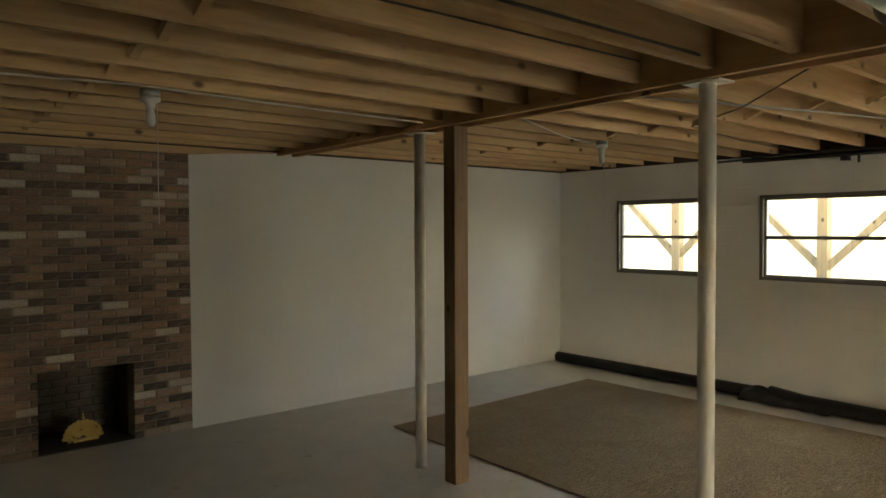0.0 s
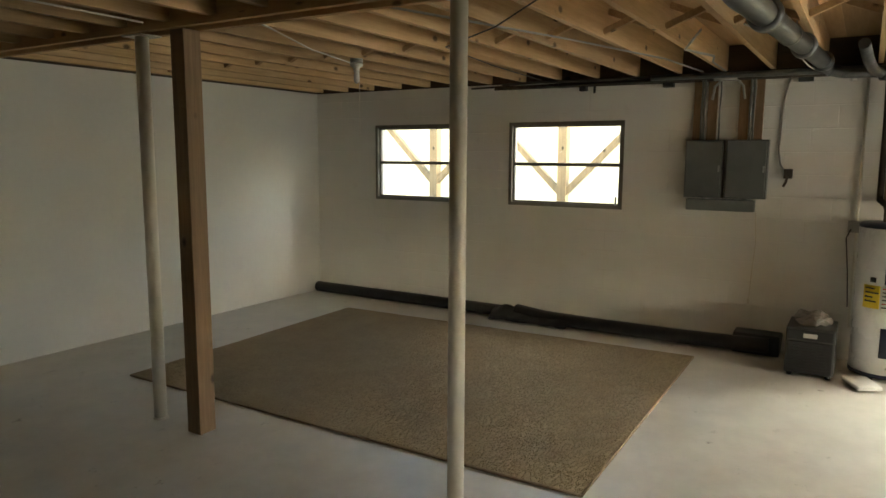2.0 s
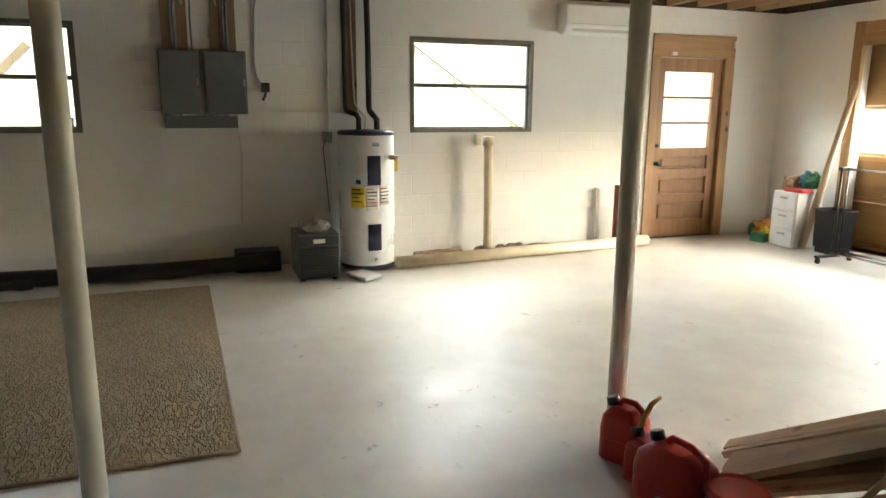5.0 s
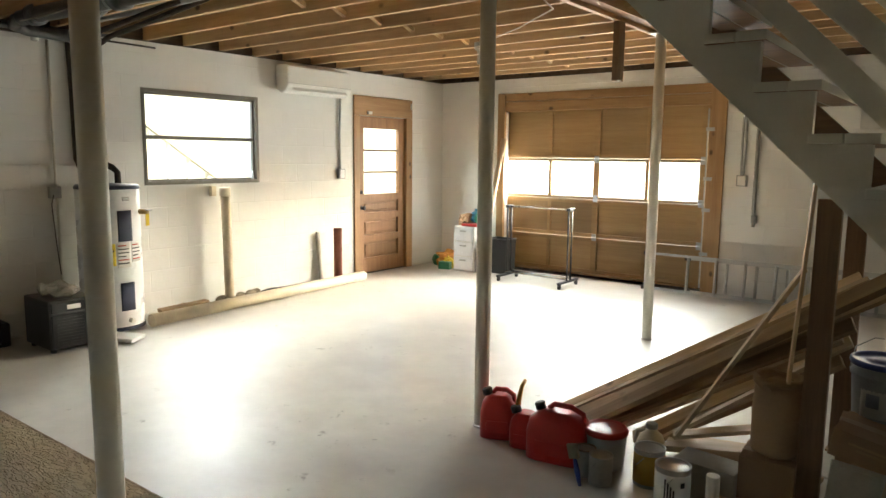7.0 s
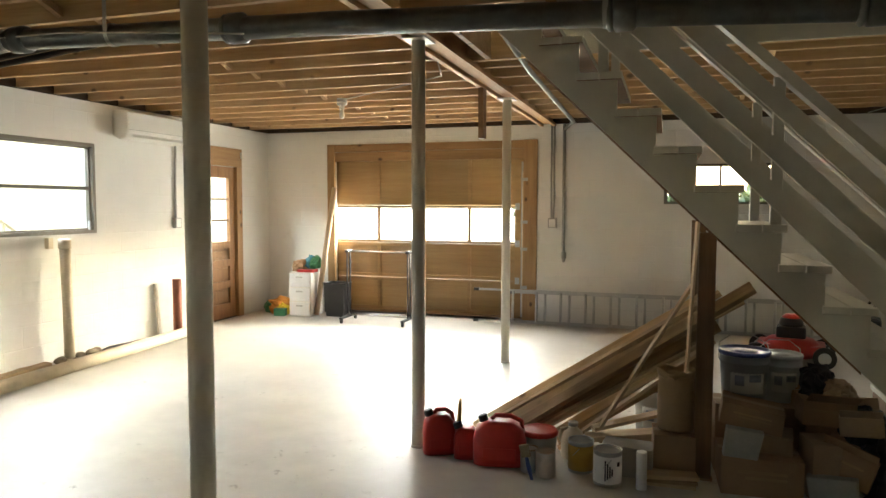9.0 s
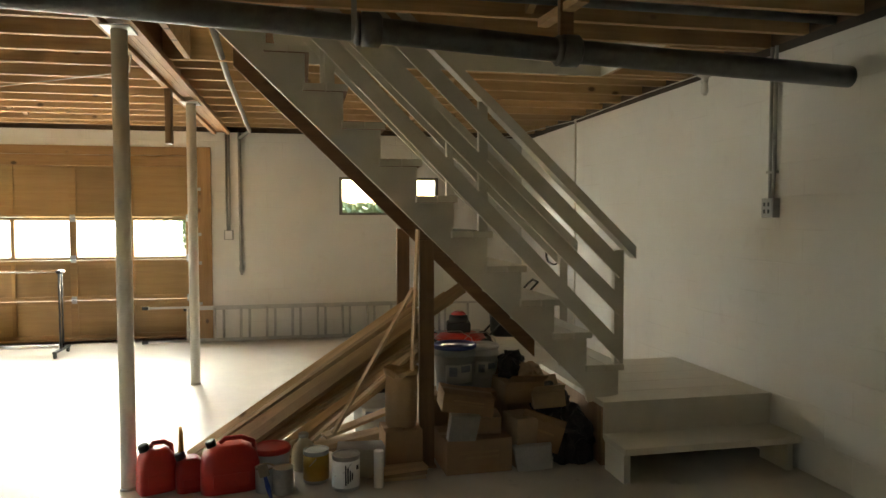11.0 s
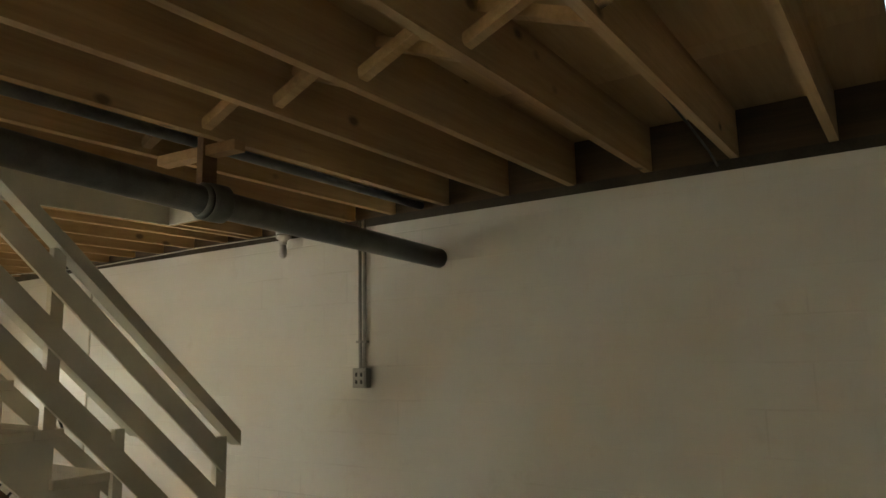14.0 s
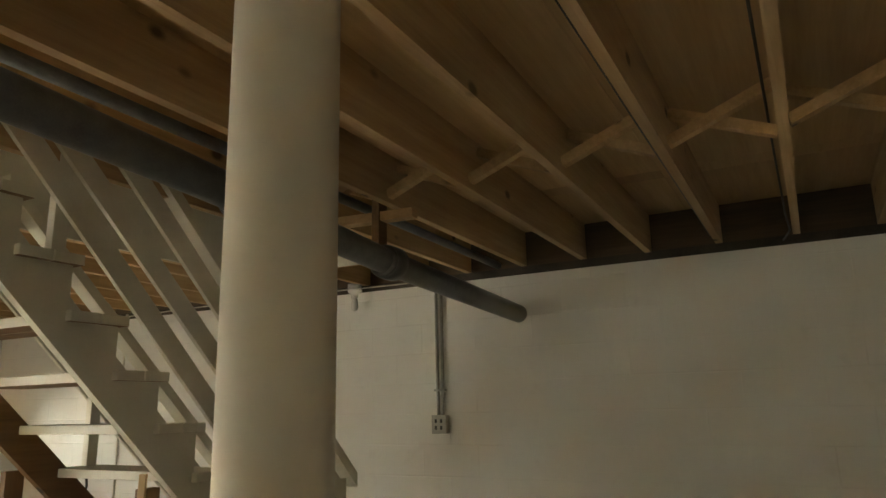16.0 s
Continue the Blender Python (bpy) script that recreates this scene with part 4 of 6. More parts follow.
def curved(r, a0, a1, z0, z1, t=0.004, seg=10):
    bm = bmesh.new()
    rows_ = []
    for rr in (r, r + t):
        rows_.append([[bm.verts.new((rr * math.cos(a0 + (a1 - a0) * k / seg), rr * math.sin(a0 + (a1 - a0) * k / seg), z)) for z in (z0, z1)] for k in range(seg + 1)])
    o, i = rows_[1], rows_[0]
    for k in range(seg):
        bm.faces.new((o[k][0], o[k + 1][0], o[k + 1][1], o[k][1])).smooth = True
        bm.faces.new((i[k][0], i[k][1], i[k + 1][1], i[k + 1][0]))
        bm.faces.new((o[k][1], o[k + 1][1], i[k + 1][1], i[k][1]))
        bm.faces.new((o[k][0], i[k][0], i[k + 1][0], o[k + 1][0]))
    for k in (0, seg):
        bm.faces.new((o[k][0], o[k][1], i[k][1], i[k][0]))
    return bm


AF = math.pi + 0.04
for z0, z1 in ((0.79, 1.05), (0.2, 0.44)):
    part("access_panel", curved(HR, AF - 0.24, AF + 0.24, z0, z1, 0.006), M_NAVY, h, "dark navy access panel")
lab = part("energy_label", curved(HR, AF - 0.86, AF - 0.34, 0.59, 0.775, 0.002), M_YELLOW, h, "yellow energy label")
for k, w_ in enumerate((0.3, 0.42, 0.25, 0.36)):
    part("print", curved(HR + 0.002, AF - 0.8, AF - 0.8 + w_, 0.745 - 0.035 * k, 0.757 - 0.035 * k, 0.001), M_INK, lab)
for k in range(2):
    lab = part("warning_label", curved(HR, AF - 0.3 + 0.5 * k, AF + 0.16 + 0.5 * k, 0.57 + 0.04 * k, 0.78, 0.002), M_LABEL, h, "white printed label")
    for j in range(6):
        if k == 1 and j > 4:
            continue
        part("print", curved(HR + 0.002, AF - 0.27 + 0.5 * k, AF + (0.1 if j % 3 else 0.0) + 0.5 * k, 0.752 - 0.03 * j, 0.761 - 0.03 * j, 0.001), M_REDINK if j in (0, 4) else M_INK, lab)
part("small_label", curved(HR, AF - 0.66, AF - 0.48, 0.8, 0.84, 0.002), M_INK, h, "small dark rating label")
bm = curved(HR, AF - 0.06, AF + 0.2, 1.13, 1.165, 0.003)
part("badge", bm, M_GALV, h, "plain oval maker's badge")
rv = part("relief_valve", one_tube([(-0.2 * 0.99, -0.17, 1.03), (-0.26, -0.215, 1.03)], 0.022, 12), M_BRASS, h, "brass relief valve")
part("lever", one_box(-0.29, -0.24, 1.04, -0.235, -0.19, 1.05, bev=0.003), M_GALV, rv)
part("tag", one_box(-0.262, -0.222, 0.91, -0.258, -0.19, 1.01), M_YELLOW, rv, "yellow hanging tag")
part("drain_valve", one_tube([(-HR, -0.02, 0.115), (-HR - 0.05, -0.02, 0.112)], 0.018, 12), M_PORC, h, "white drain valve")
for dx, dy, wy, r_ in ((-0.03, 0.07, -6.24, 0.024), (0.02, -0.11, -6.46, 0.027)):
    p = [(HX + dx, HY + dy, 1.26), (HX + dx, HY + dy, 1.36), (HX + dx + 0.02, HY + dy * 0.9 + 0.02, 1.4), (-0.12, wy - 0.0, 1.43), (-0.085, wy, 1.47), (-0.08, wy, 2.0), (-0.08, wy + 0.01, 2.5)]
    single("insulated_pipe", one_tube(p, r_, 14), M_RIM, "dark foam-insulated water pipe on the heater", "pipe", "heater pipes")
single("pipe_board", one_box(-0.035, -6.36, 1.4, -0.003, -6.27, 2.53, bev=0.003), M_POSTWOOD, "rough brown strip of wood between the heater pipes", "board")
single("heater_cable", one_tube([(HX, HY + 0.01, 1.27), (HX - 0.02, HY, 1.38), (HX + 0.12, HY + 0.02, 1.43), (-0.05, -6.33, 1.5), (-0.045, -6.31, 2.1), (-0.05, -6.3, 2.52)], 0.008, 8), M_WIRE, "pale cable rising from the water heater", "cable")
bm = bmesh.new()
bx(bm, -0.14, -0.09, 0.0, 0.14, 0.09, 0.035, bev=0.012)
crumple(bm, 0.008, 14)
single("plastic_packet", bm, M_LABEL, "flat pale packet on the floor by the heater", "packet", at=pose(-0.78, -6.22, 0.012, 0, 0, 25))

# ---- dehumidifier ----
dh = root("dehumidifier", pose(-0.54, -5.84, 0), "dark grey dehumidifier with a black front grille", "dehumidifier")
part("body", one_box(-0.22, -0.18, 0.03, 0.22, 0.18, 0.41, bev=0.015), plain("dark_grey_plastic", (0.07, 0.07, 0.07), 0.4, 0, 0.1, 9, 0.05), dh)
part("front_panel", one_box(-0.236, -0.165, 0.04, -0.222, 0.165, 0.3, bev=0.006), M_BLACKPL, dh, "black front panel")
for k in range(9):
    part("louvre", one_box(-0.241, -0.13, 0.07 + 0.024 * k, -0.236, 0.13, 0.079 + 0.024 * k), M_BLACKPL, dh)
cp = part("control_panel", one_box(-0.235, -0.165, 0.315, -0.221, 0.165, 0.395, bev=0.005), M_BLACKPL, dh)
part("display", one_box(-0.238, -0.05, 0.335, -0.235, 0.05, 0.37), M_LABEL, cp, "pale control label")
for a, b in ((-0.17, -0.14), (0.17, -0.14), (-0.17, 0.14), (0.17, 0.14)):
    part("caster", turned([(0.02, 0.0), (0.022, 0.015), (0.012, 0.03)], 12, (a, b, 0)), M_BLACKPL, dh)
bm = bmesh.new()
bmesh.ops.create_icosphere(bm, subdivisions=4, radius=0.15)
for v in bm.verts:
    v.co = Vector((v.co.x * 1.1, v.co.y * 0.95, max(v.co.z * 0.38, -0.03)))
crumple(bm, 0.035, 13)
crumple(bm, 0.012, 40)
for v in bm.verts:
    v.co.z = max(v.co.z, -0.03)
single("plastic_bag", bm, M_BAG, "crumpled clear plastic bag on the dehumidifier", "bag", at=pose(-0.52, -5.84, 0.442))

# ---- pipes and rubble at the window wall ----
P0, P1 = Vector((-0.53, -6.6, 0.06)), Vector((-0.3, -9.5, 0.06))
bm = bmesh.new()
tube(bm, [P0, P0.lerp(P1, 0.5), P1], 0.057, 28)
single("plastic_pipe", bm, M_PVC, "long cream plastic pipe lying along the wall", "pipe")
bm = bmesh.new()
tube(bm, [(-0.16, -7.66, 0.0), (-0.17, -7.665, 0.06)], [0.085, 0.062], 24)
tube(bm, [(-0.17, -7.665, 0.06), (-0.17, -7.66, 0.6), (-0.165, -7.65, 1.1)], 0.047, 24)
tube(bm, [(-0.165, -7.65, 1.1), (-0.165, -7.65, 1.19)], 0.055, 24)
bx(bm, -0.06, -7.62, 1.1, -0.01, -7.57, 1.2)
single("stand_pipe", bm, M_PVC, "upright stained cream drain stub below the window", "pipe")
bm = bmesh.new()
tube(bm, [(-0.16, -9.21, 0.0), (-0.16, -9.21, 0.655)], 0.05, 24)
single("clay_pipe", bm, M_TERRA, "upright rust-red pipe stub beside the door", "pipe")
single("leaning_lath", one_box(-0.012, -0.02, 0.0, 0.012, 0.02, 0.62, bev=0.002), M_WIRE, "pale lath leaning on the wall", "board", at=pose(-0.07, -9.02, 0.0, 0, 5, 0))
for k in range(16):
    bm = bmesh.new()
    bmesh.ops.create_icosphere(bm, subdivisions=2, radius=random.uniform(0.03, 0.075))
    for v in bm.verts:
        v.co += noise.noise_vector(v.co * 14 + Vector((k * 3, 0, 0))) * 0.025
        v.co.z *= 0.6
    zmin = min(v.co.z for v in bm.verts)
    single("rubble_lump", bm, M_RUBBLE, "broken brown concrete lump at the wall base", "rubble", "rubble lumps", at=pose(random.uniform(-0.3, -0.1), -6.95 - 1.75 * (k / 16) ** 0.9 - random.uniform(0, 0.05), -zmin, 0, 0, random.uniform(0, 360)))
single("rubble_board", one_box(-0.24, -0.05, 0.0, 0.24, 0.05, 0.035, bev=0.004), M_LUMBER2, "short weathered board on the rubble", "board", at=pose(-0.24, -7.1, 0.05, 0, 3, 84))
single("hose_end", one_tube([(-0.2, -7.9, 0.03), (-0.14, -8.2, 0.05), (-0.12, -8.6, 0.03)], 0.022, 12), M_BLACKPL, "short black hose by the wall", "hose")

# ---- air conditioner ----
ac = root("air_conditioner", pose(0, -8.93, 2.19), "white wall-mounted split air conditioner under the joists", "air conditioner")
bm = bmesh.new()
prof = [(-0.002, 0.05), (-0.002, 0.31), (-0.15, 0.31), (-0.205, 0.285), (-0.212, 0.09), (-0.172, 0.03), (-0.1, 0.0)]
ra = [bm.verts.new((x, -0.475, z)) for x, z in prof]
rb = [bm.verts.new((x, 0.475, z)) for x, z in prof]
bm.faces.new(ra)
bm.faces.new(rb[::-1])
for k in range(len(prof)):
    bm.faces.new((ra[k], rb[k], rb[(k + 1) % len(prof)], ra[(k + 1) % len(prof)]))
bmesh.ops.bevel(bm, geom=bm.edges[:], offset=0.008, segments=2, affect="EDGES")
part("casing", bm, M_AC, ac)
part("flap", one_box(-0.03, -0.4, -0.004, 0.03, 0.4, 0.004, bev=0.002), M_AC, ac, at=Matrix.Translation((-0.196, 0, 0.052)) @ Matrix.Rotation(radians(-58), 4, "Y"))
part("seam", one_box(-0.2145, -0.47, 0.104, -0.21, 0.47, 0.108), M_CONDUIT, ac, "thin panel seam")
bm = bmesh.new()
tube(bm, [(-0.03, -9.41, 2.5), (-0.022, -9.405, 2.2), (-0.02, -9.39, 1.8), (-0.018, -9.395, 1.36)], 0.014, 10)
single("wall_conduit", bm, M_CONDUIT, "grey conduit below the air conditioner", "conduit", "wall conduits")
o = root("wall_outlet", pose(-0.002, -9.4, 1.3), "painted metal outlet box below the air conditioner", "outlet")
part("box", one_box(-0.05, -0.05, -0.06, 0.0, 0.05, 0.06, bev=0.005), M_CONDUIT, o)
part("plate", one_box(-0.054, -0.035, -0.05, -0.05, 0.035, 0.05), M_LABEL, o)

# ---- things at the garage door ----
dc = root("drawer_cart", pose(-0.82, -11.04, 0), "white plastic three-drawer storage cart", "drawer cart")
part("shell", one_box(-0.165, -0.19, 0.0, 0.165, 0.17, 0.6, bev=0.012), M_AC, dc)
for k in range(3):
    dr = part("drawer", one_box(-0.15, 0.171, 0.015 + 0.195 * k, 0.15, 0.185, 0.195 + 0.195 * k, bev=0.006), M_TANK, dc)
    part("grip", one_box(-0.05, 0.186, 0.14 + 0.195 * k, 0.05, 0.196, 0.16 + 0.195 * k, bev=0.004), M_GALV, dr)


def bundle(name, mat, x, y, z, r, squash, lab, cat, seed, sx=1.0):
    bm = bmesh.new()
    bmesh.ops.create_icosphere(bm, subdivisions=4, radius=r)
    for v in bm.verts:
        v.co = Vector((v.co.x * sx, v.co.y, v.co.z * squash))
        v.co += noise.noise_vector(v.co * (3.2 / r) * 0.6 + Vector((seed, 0, 0))) * r * 0.42
        v.co += noise.noise_vector(v.co * (9 / r) * 0.5 + Vector((seed, 5, 0))) * r * 0.12
    lo = -r * squash * 0.55
    for v in bm.verts:
        v.co.z = max(v.co.z, lo)
    return single(name, bm, mat, lab, cat, at=pose(x, y, z - lo))


single("red_tray", one_box(-0.12, -0.08, 0.0, 0.12, 0.08, 0.04, bev=0.01), M_REDCAN, "shallow orange-red tray on the drawer cart", "tray", at=pose(-0.88, -10.98, 0.6))
bundle("paper_bag", M_PAPER, -0.73, -11.06, 0.6, 0.11, 0.9, "crumpled brown paper bag on the drawer cart", "bag", 3)
bundle("plastic_sack", M_TEAL, -0.85, -11.14, 0.64, 0.1, 1.1, "blue plastic sack on the drawer cart", "bag", 11)
bundle("plastic_sack", M_GREEN, -0.93, -11.12, 0.64, 0.09, 1.2, "green plastic sack on the drawer cart", "bag", 19)
bundle("cloth_bundle", M_ORANGE, -0.4, -11.1, 0.0, 0.16, 0.95, "orange and yellow cloth bundle on the floor", "bundle", 23)
bundle("cloth_bundle", M_YELLOW, -0.5, -11.0, 0.0, 0.1, 1.0, "yellow bundle on the floor by the wall", "bundle", 29)
bundle("garden_sack", M_GREEN, -0.25, -11.15, 0.0, 0.13, 0.9, "dark green sack on the floor in the corner", "bag", 31)
single("green_carton", one_box(-0.08, -0.05, 0.0, 0.08, 0.05, 0.1, bev=0.004), M_GREEN, "small green and white carton on the floor", "carton", at=pose(-0.52, -10.86, 0.0, 0, 0, 15))
v0, v1 = Vector((-1.02, -10.96, 0.02)), Vector((-1.1, -11.37, 1.76))
single("cardboard_tube", one_tube([v0, v1], 0.036, 20), M_CARD2, "long tan cardboard tube leaning on the door jamb", "tube")
wb = root("waste_bin", pose(-1.27, -11.1, 0), "black plastic waste bin", "waste bin")
bm = bmesh.new()
vs = bx(bm, -0.15, -0.12, 0, 0.15, 0.12, 0.46)
for v in bm.verts:
    if v.co.z < 0.1:
        v.co.x *= 0.82
        v.co.y *= 0.82
top = [f for f in bm.faces if f.normal.z > 0.9]
r_ = bmesh.ops.inset_region(bm, faces=top, thickness=0.012)
bmesh.ops.translate(bm, verts=list({v for f in top for v in f.verts}), vec=(0, 0, -0.4))
part("tub", bm, M_BLACKPL, wb)
bm = bmesh.new()
for a, b_ in (((-0.155, -0.125), (0.155, -0.125)), ((0.155, -0.125), (0.155, 0.125)), ((0.155, 0.125), (-0.155, 0.125)), ((-0.155, 0.125), (-0.155, -0.125))):
    tube(bm, [(*a, 0.455), (*b_, 0.455)], 0.009, 8)
part("rim", bm, M_BLACKPL, wb)

rk = root("garment_rack", pose(-2.02, -10.75, 0), "black rolling garment rack with a chrome bar", "garment rack")
for x in (-0.42, 0.42):
    part("foot_bar", one_box(x - 0.02, -0.24, 0.055, x + 0.02, 0.24, 0.08, bev=0.006), M_BLACKPL, rk)
    for y in (-0.06, 0.03):
        part("upright", one_tube([(x, y, 0.07), (x, y, 0.93 if y < 0 else 0.9)], 0.011, 10), M_BLACKPL, rk)
    part("bracket", one_box(x - 0.025, -0.08, 0.9, x + 0.025, 0.05, 0.935, bev=0.006), M_BLACKPL, rk)
    for y in (-0.21, 0.21):
        c = part("caster", one_tube([(x - 0.012, y, 0.026), (x + 0.012, y, 0.026)], 0.026, 16), M_RUBBER, rk)
        part("fork", one_box(x - 0.017, y - 0.012, 0.03, x + 0.017, y + 0.012, 0.056), M_BLACKPL, c)
part("hanging_bar", one_tube([(-0.47, -0.015, 0.918), (0.47, -0.015, 0.918)], 0.012, 12), M_CHROME, rk, "chrome hanging bar")
part("base_bar", one_tube([(-0.42, -0.06, 0.1), (0.42, -0.06, 0.1)], 0.012, 12), M_CHROME, rk)
part("base_bar", one_tube([(-0.42, 0.05, 0.1), (0.42, 0.05, 0.1)], 0.012, 12), M_CHROME, rk)

tk = root("door_track", pose(0, 0, 0), "steel garage door track with brackets and foam strip", "door track")
part("rail", one_box(-3.765, SOUTH - 0.06, 0.05, -3.735, SOUTH - 0.02, 2.08), M_GALV, tk)
for zz in (0.45, 0.95, 1.3, 1.85):
    part("bracket", one_box(-3.83, SOUTH + 0.03, zz - 0.02, -3.74, SOUTH + 0.036, zz + 0.02), M_GALV, tk)
    part("roller", one_tube([(-3.75, SOUTH - 0.08, zz - 0.05), (-3.75, SOUTH - 0.01, zz - 0.05)], 0.018, 12), M_GALV, tk)
bm = bmesh.new()
tube(bm, [(-3.762 + 0.008 * noise.noise(Vector((k * 0.9, 0, 0))), SOUTH - 0.008 + 0.006 * noise.noise(Vector((k * 0.7, 4, 0))), 0.1 + 0.05 * k) for k in range(38)], [0.008 + 0.008 * abs(noise.noise(Vector((k * 1.3, 9, 0)))) for k in range(38)], 8)
part("foam_strip", bm, M_PVC, tk, "ragged pale foam sealing strip")

# ladder on its side along the garage wall
def ladder_section(x0, x1, y, zb, h_, lean, name_lab):
    L = root("extension_ladder", Matrix.Translation((0, y, zb)) @ Matrix.Rotation(radians(lean), 4, "X"), name_lab, "ladder", "ladder sections")
    for z in (0.0, h_):
        bm = bmesh.new()
        bx(bm, x0, -0.03, z - 0.003, x1, 0.03, z + 0.003)
        bx(bm, x0, -0.03, z - 0.012, x1, -0.026, z + 0.012)
        bx(bm, x0, 0.026, z - 0.012, x1, 0.03, z + 0.012)
        part("side_rail", bm, M_ALU, L, "aluminium channel rail")
    n_ = int((x1 - x0) / 0.305)
    for k in range(n_):
        x = x0 + 0.16 + 0.305 * k
        part("rung", one_tube([(x, 0, 0.004), (x, 0, h_ - 0.004)], 0.016, 10), M_ALU, L)
    for z in (0.0, h_):
        f = part("rail_shoe", one_box(x1 - 0.0, -0.035, z - 0.02, x1 + 0.07, 0.035, z + 0.02, bev=0.005), M_BLACKPL, L)
    return L


ladder_section(-6.9, -3.25, -11.18, 0.035, 0.4, 5, "aluminium ladder section lying on edge against the wall")
ladder_section(-7.3, -3.7, -11.27, 0.03, 0.37, 4, "aluminium ladder fly section lying behind another")

bm = bmesh.new()
for x in (-4.13, -4.165):
    tube(bm, [(x, SOUTH + 0.02, WALL_TOP), (x, SOUTH + 0.02, 1.6), (-4.15 + (x + 4.15) * 0.6, SOUTH + 0.025, 1.35)], 0.012, 10)
single("wall_conduit", bm, M_CONDUIT, "pair of grey conduits beside the garage door", "conduit", "wall conduits")
o = root("wall_outlet", pose(-4.15, SOUTH + 0.002, 1.29), "white outlet box beside the garage door", "outlet")
part("box", one_box(-0.055, 0.0, -0.06, 0.055, 0.05, 0.06, bev=0.005), M_CONDUIT, o)
part("plate", one_box(-0.04, 0.05, -0.05, 0.04, 0.054, 0.05), M_LABEL, o)
bm = bmesh.new()
tube(bm, [(-4.29, SOUTH + 0.03, WALL_TOP), (-4.29, SOUTH + 0.03, 1.0), (-4.3, SOUTH + 0.03, 0.86), (-4.3, SOUTH + 0.05, 0.8)], [0.02, 0.02, 0.02, 0.016], 12)
tube(bm, [(-4.3, SOUTH + 0.03, 0.92), (-4.3, SOUTH + 0.03, 0.84)], 0.03, 12)
single("water_pipe", bm, M_CONDUIT, "grey wall pipe ending in a tap beside the garage door", "pipe")
single("hanging_block", one_box(-4.03, -8.46, 2.09, -3.985, -8.35, TOP - 0.041, bev=0.003), M_POSTWOOD, "short brown board hanging from the beam", "board")

# ---- fuel cans ----
def fuel_can(name_m, w_, d_, hh, lab, spout, handle=True, cap_side=-1):
    c = root("fuel_can", name_m, lab, "fuel can", "red fuel cans")
    bm = bmesh.new()
    sec = [(0.0, 0.94, 0.94), (0.02, 1, 1), (0.55, 1, 1), (0.78, 0.9, 0.95), (0.92, 0.62, 0.8), (0.97, 0.4, 0.6)]
    rings = []
    for f_, sx, sy in sec:
        ring = []
        for k in range(24):
            a = 2 * math.pi * k / 24
            cx, cy = math.cos(a), math.sin(a)
            e = 0.45
            ring.append(bm.verts.new((math.copysign(abs(cx) ** e, cx) * w_ / 2 * sx, math.copysign(abs(cy) ** e, cy) * d_ / 2 * sy, f_ * hh)))
        rings.append(ring)
    for a, b in zip(rings, rings[1:]):
        for k in range(24):
            bm.faces.new((a[k], a[(k + 1) % 24], b[(k + 1) % 24], b[k])).smooth = True
    bm.faces.new(rings[0][::-1])
    bm.faces.new(rings[-1])
    part("body", bm, M_REDCAN, c)
    for sy in (-1, 1):
        part("side_rib", one_box(-w_ * 0.3, sy * d_ / 2 - 0.003, hh * 0.15, w_ * 0.3, sy * d_ / 2 + 0.003, hh * 0.42, bev=0.003), M_REDCAN, c)
    if handle:
        part("handle", one_tube([(w_ * 0.42, 0, hh * 0.74), (w_ * 0.4, 0, hh * 0.95), (w_ * 0.2, 0, hh * 1.06), (-w_ * 0.08, 0, hh * 1.06), (-w_ * 0.16, 0, hh * 0.97)], 0.014, 12), M_REDCAN, c)
    cp_ = part("cap", turned([(0.028, 0), (0.028, 0.03), (0.024, 0.036)], 18), M_BLACKPL, c, "black screw cap", Matrix.Translation((-w_ * 0.3, 0, hh * 0.93)) @ Matrix.Rotation(radians(-18), 4, "Y"))
    if spout:
        part("spout", one_tube([(-w_ * 0.3, 0, hh * 0.95), (-w_ * 0.28, 0.025, hh * 1.3), (-w_ * 0.26, 0.06, hh * 1.58), (-w_ * 0.24, 0.11, hh * 1.68)], [0.017, 0.013, 0.011, 0.009], 12), M_AMBER, c, "amber pouring spout")
    return c


fuel_can(pose(-4.235, -6.53, 0, 0, 0, 205), 0.2, 0.14, 0.25, "small red plastic fuel can beside a steel post", False)
fuel_can(pose(-4.415, -6.51, 0, 0, 0, 195), 0.155, 0.14, 0.19, "small red fuel can with an amber spout", True, False)
fuel_can(pose(-4.63, -6.48, 0, 0, 0, 190), 0.315, 0.19, 0.265, "large red plastic fuel can with a loop handle", False)

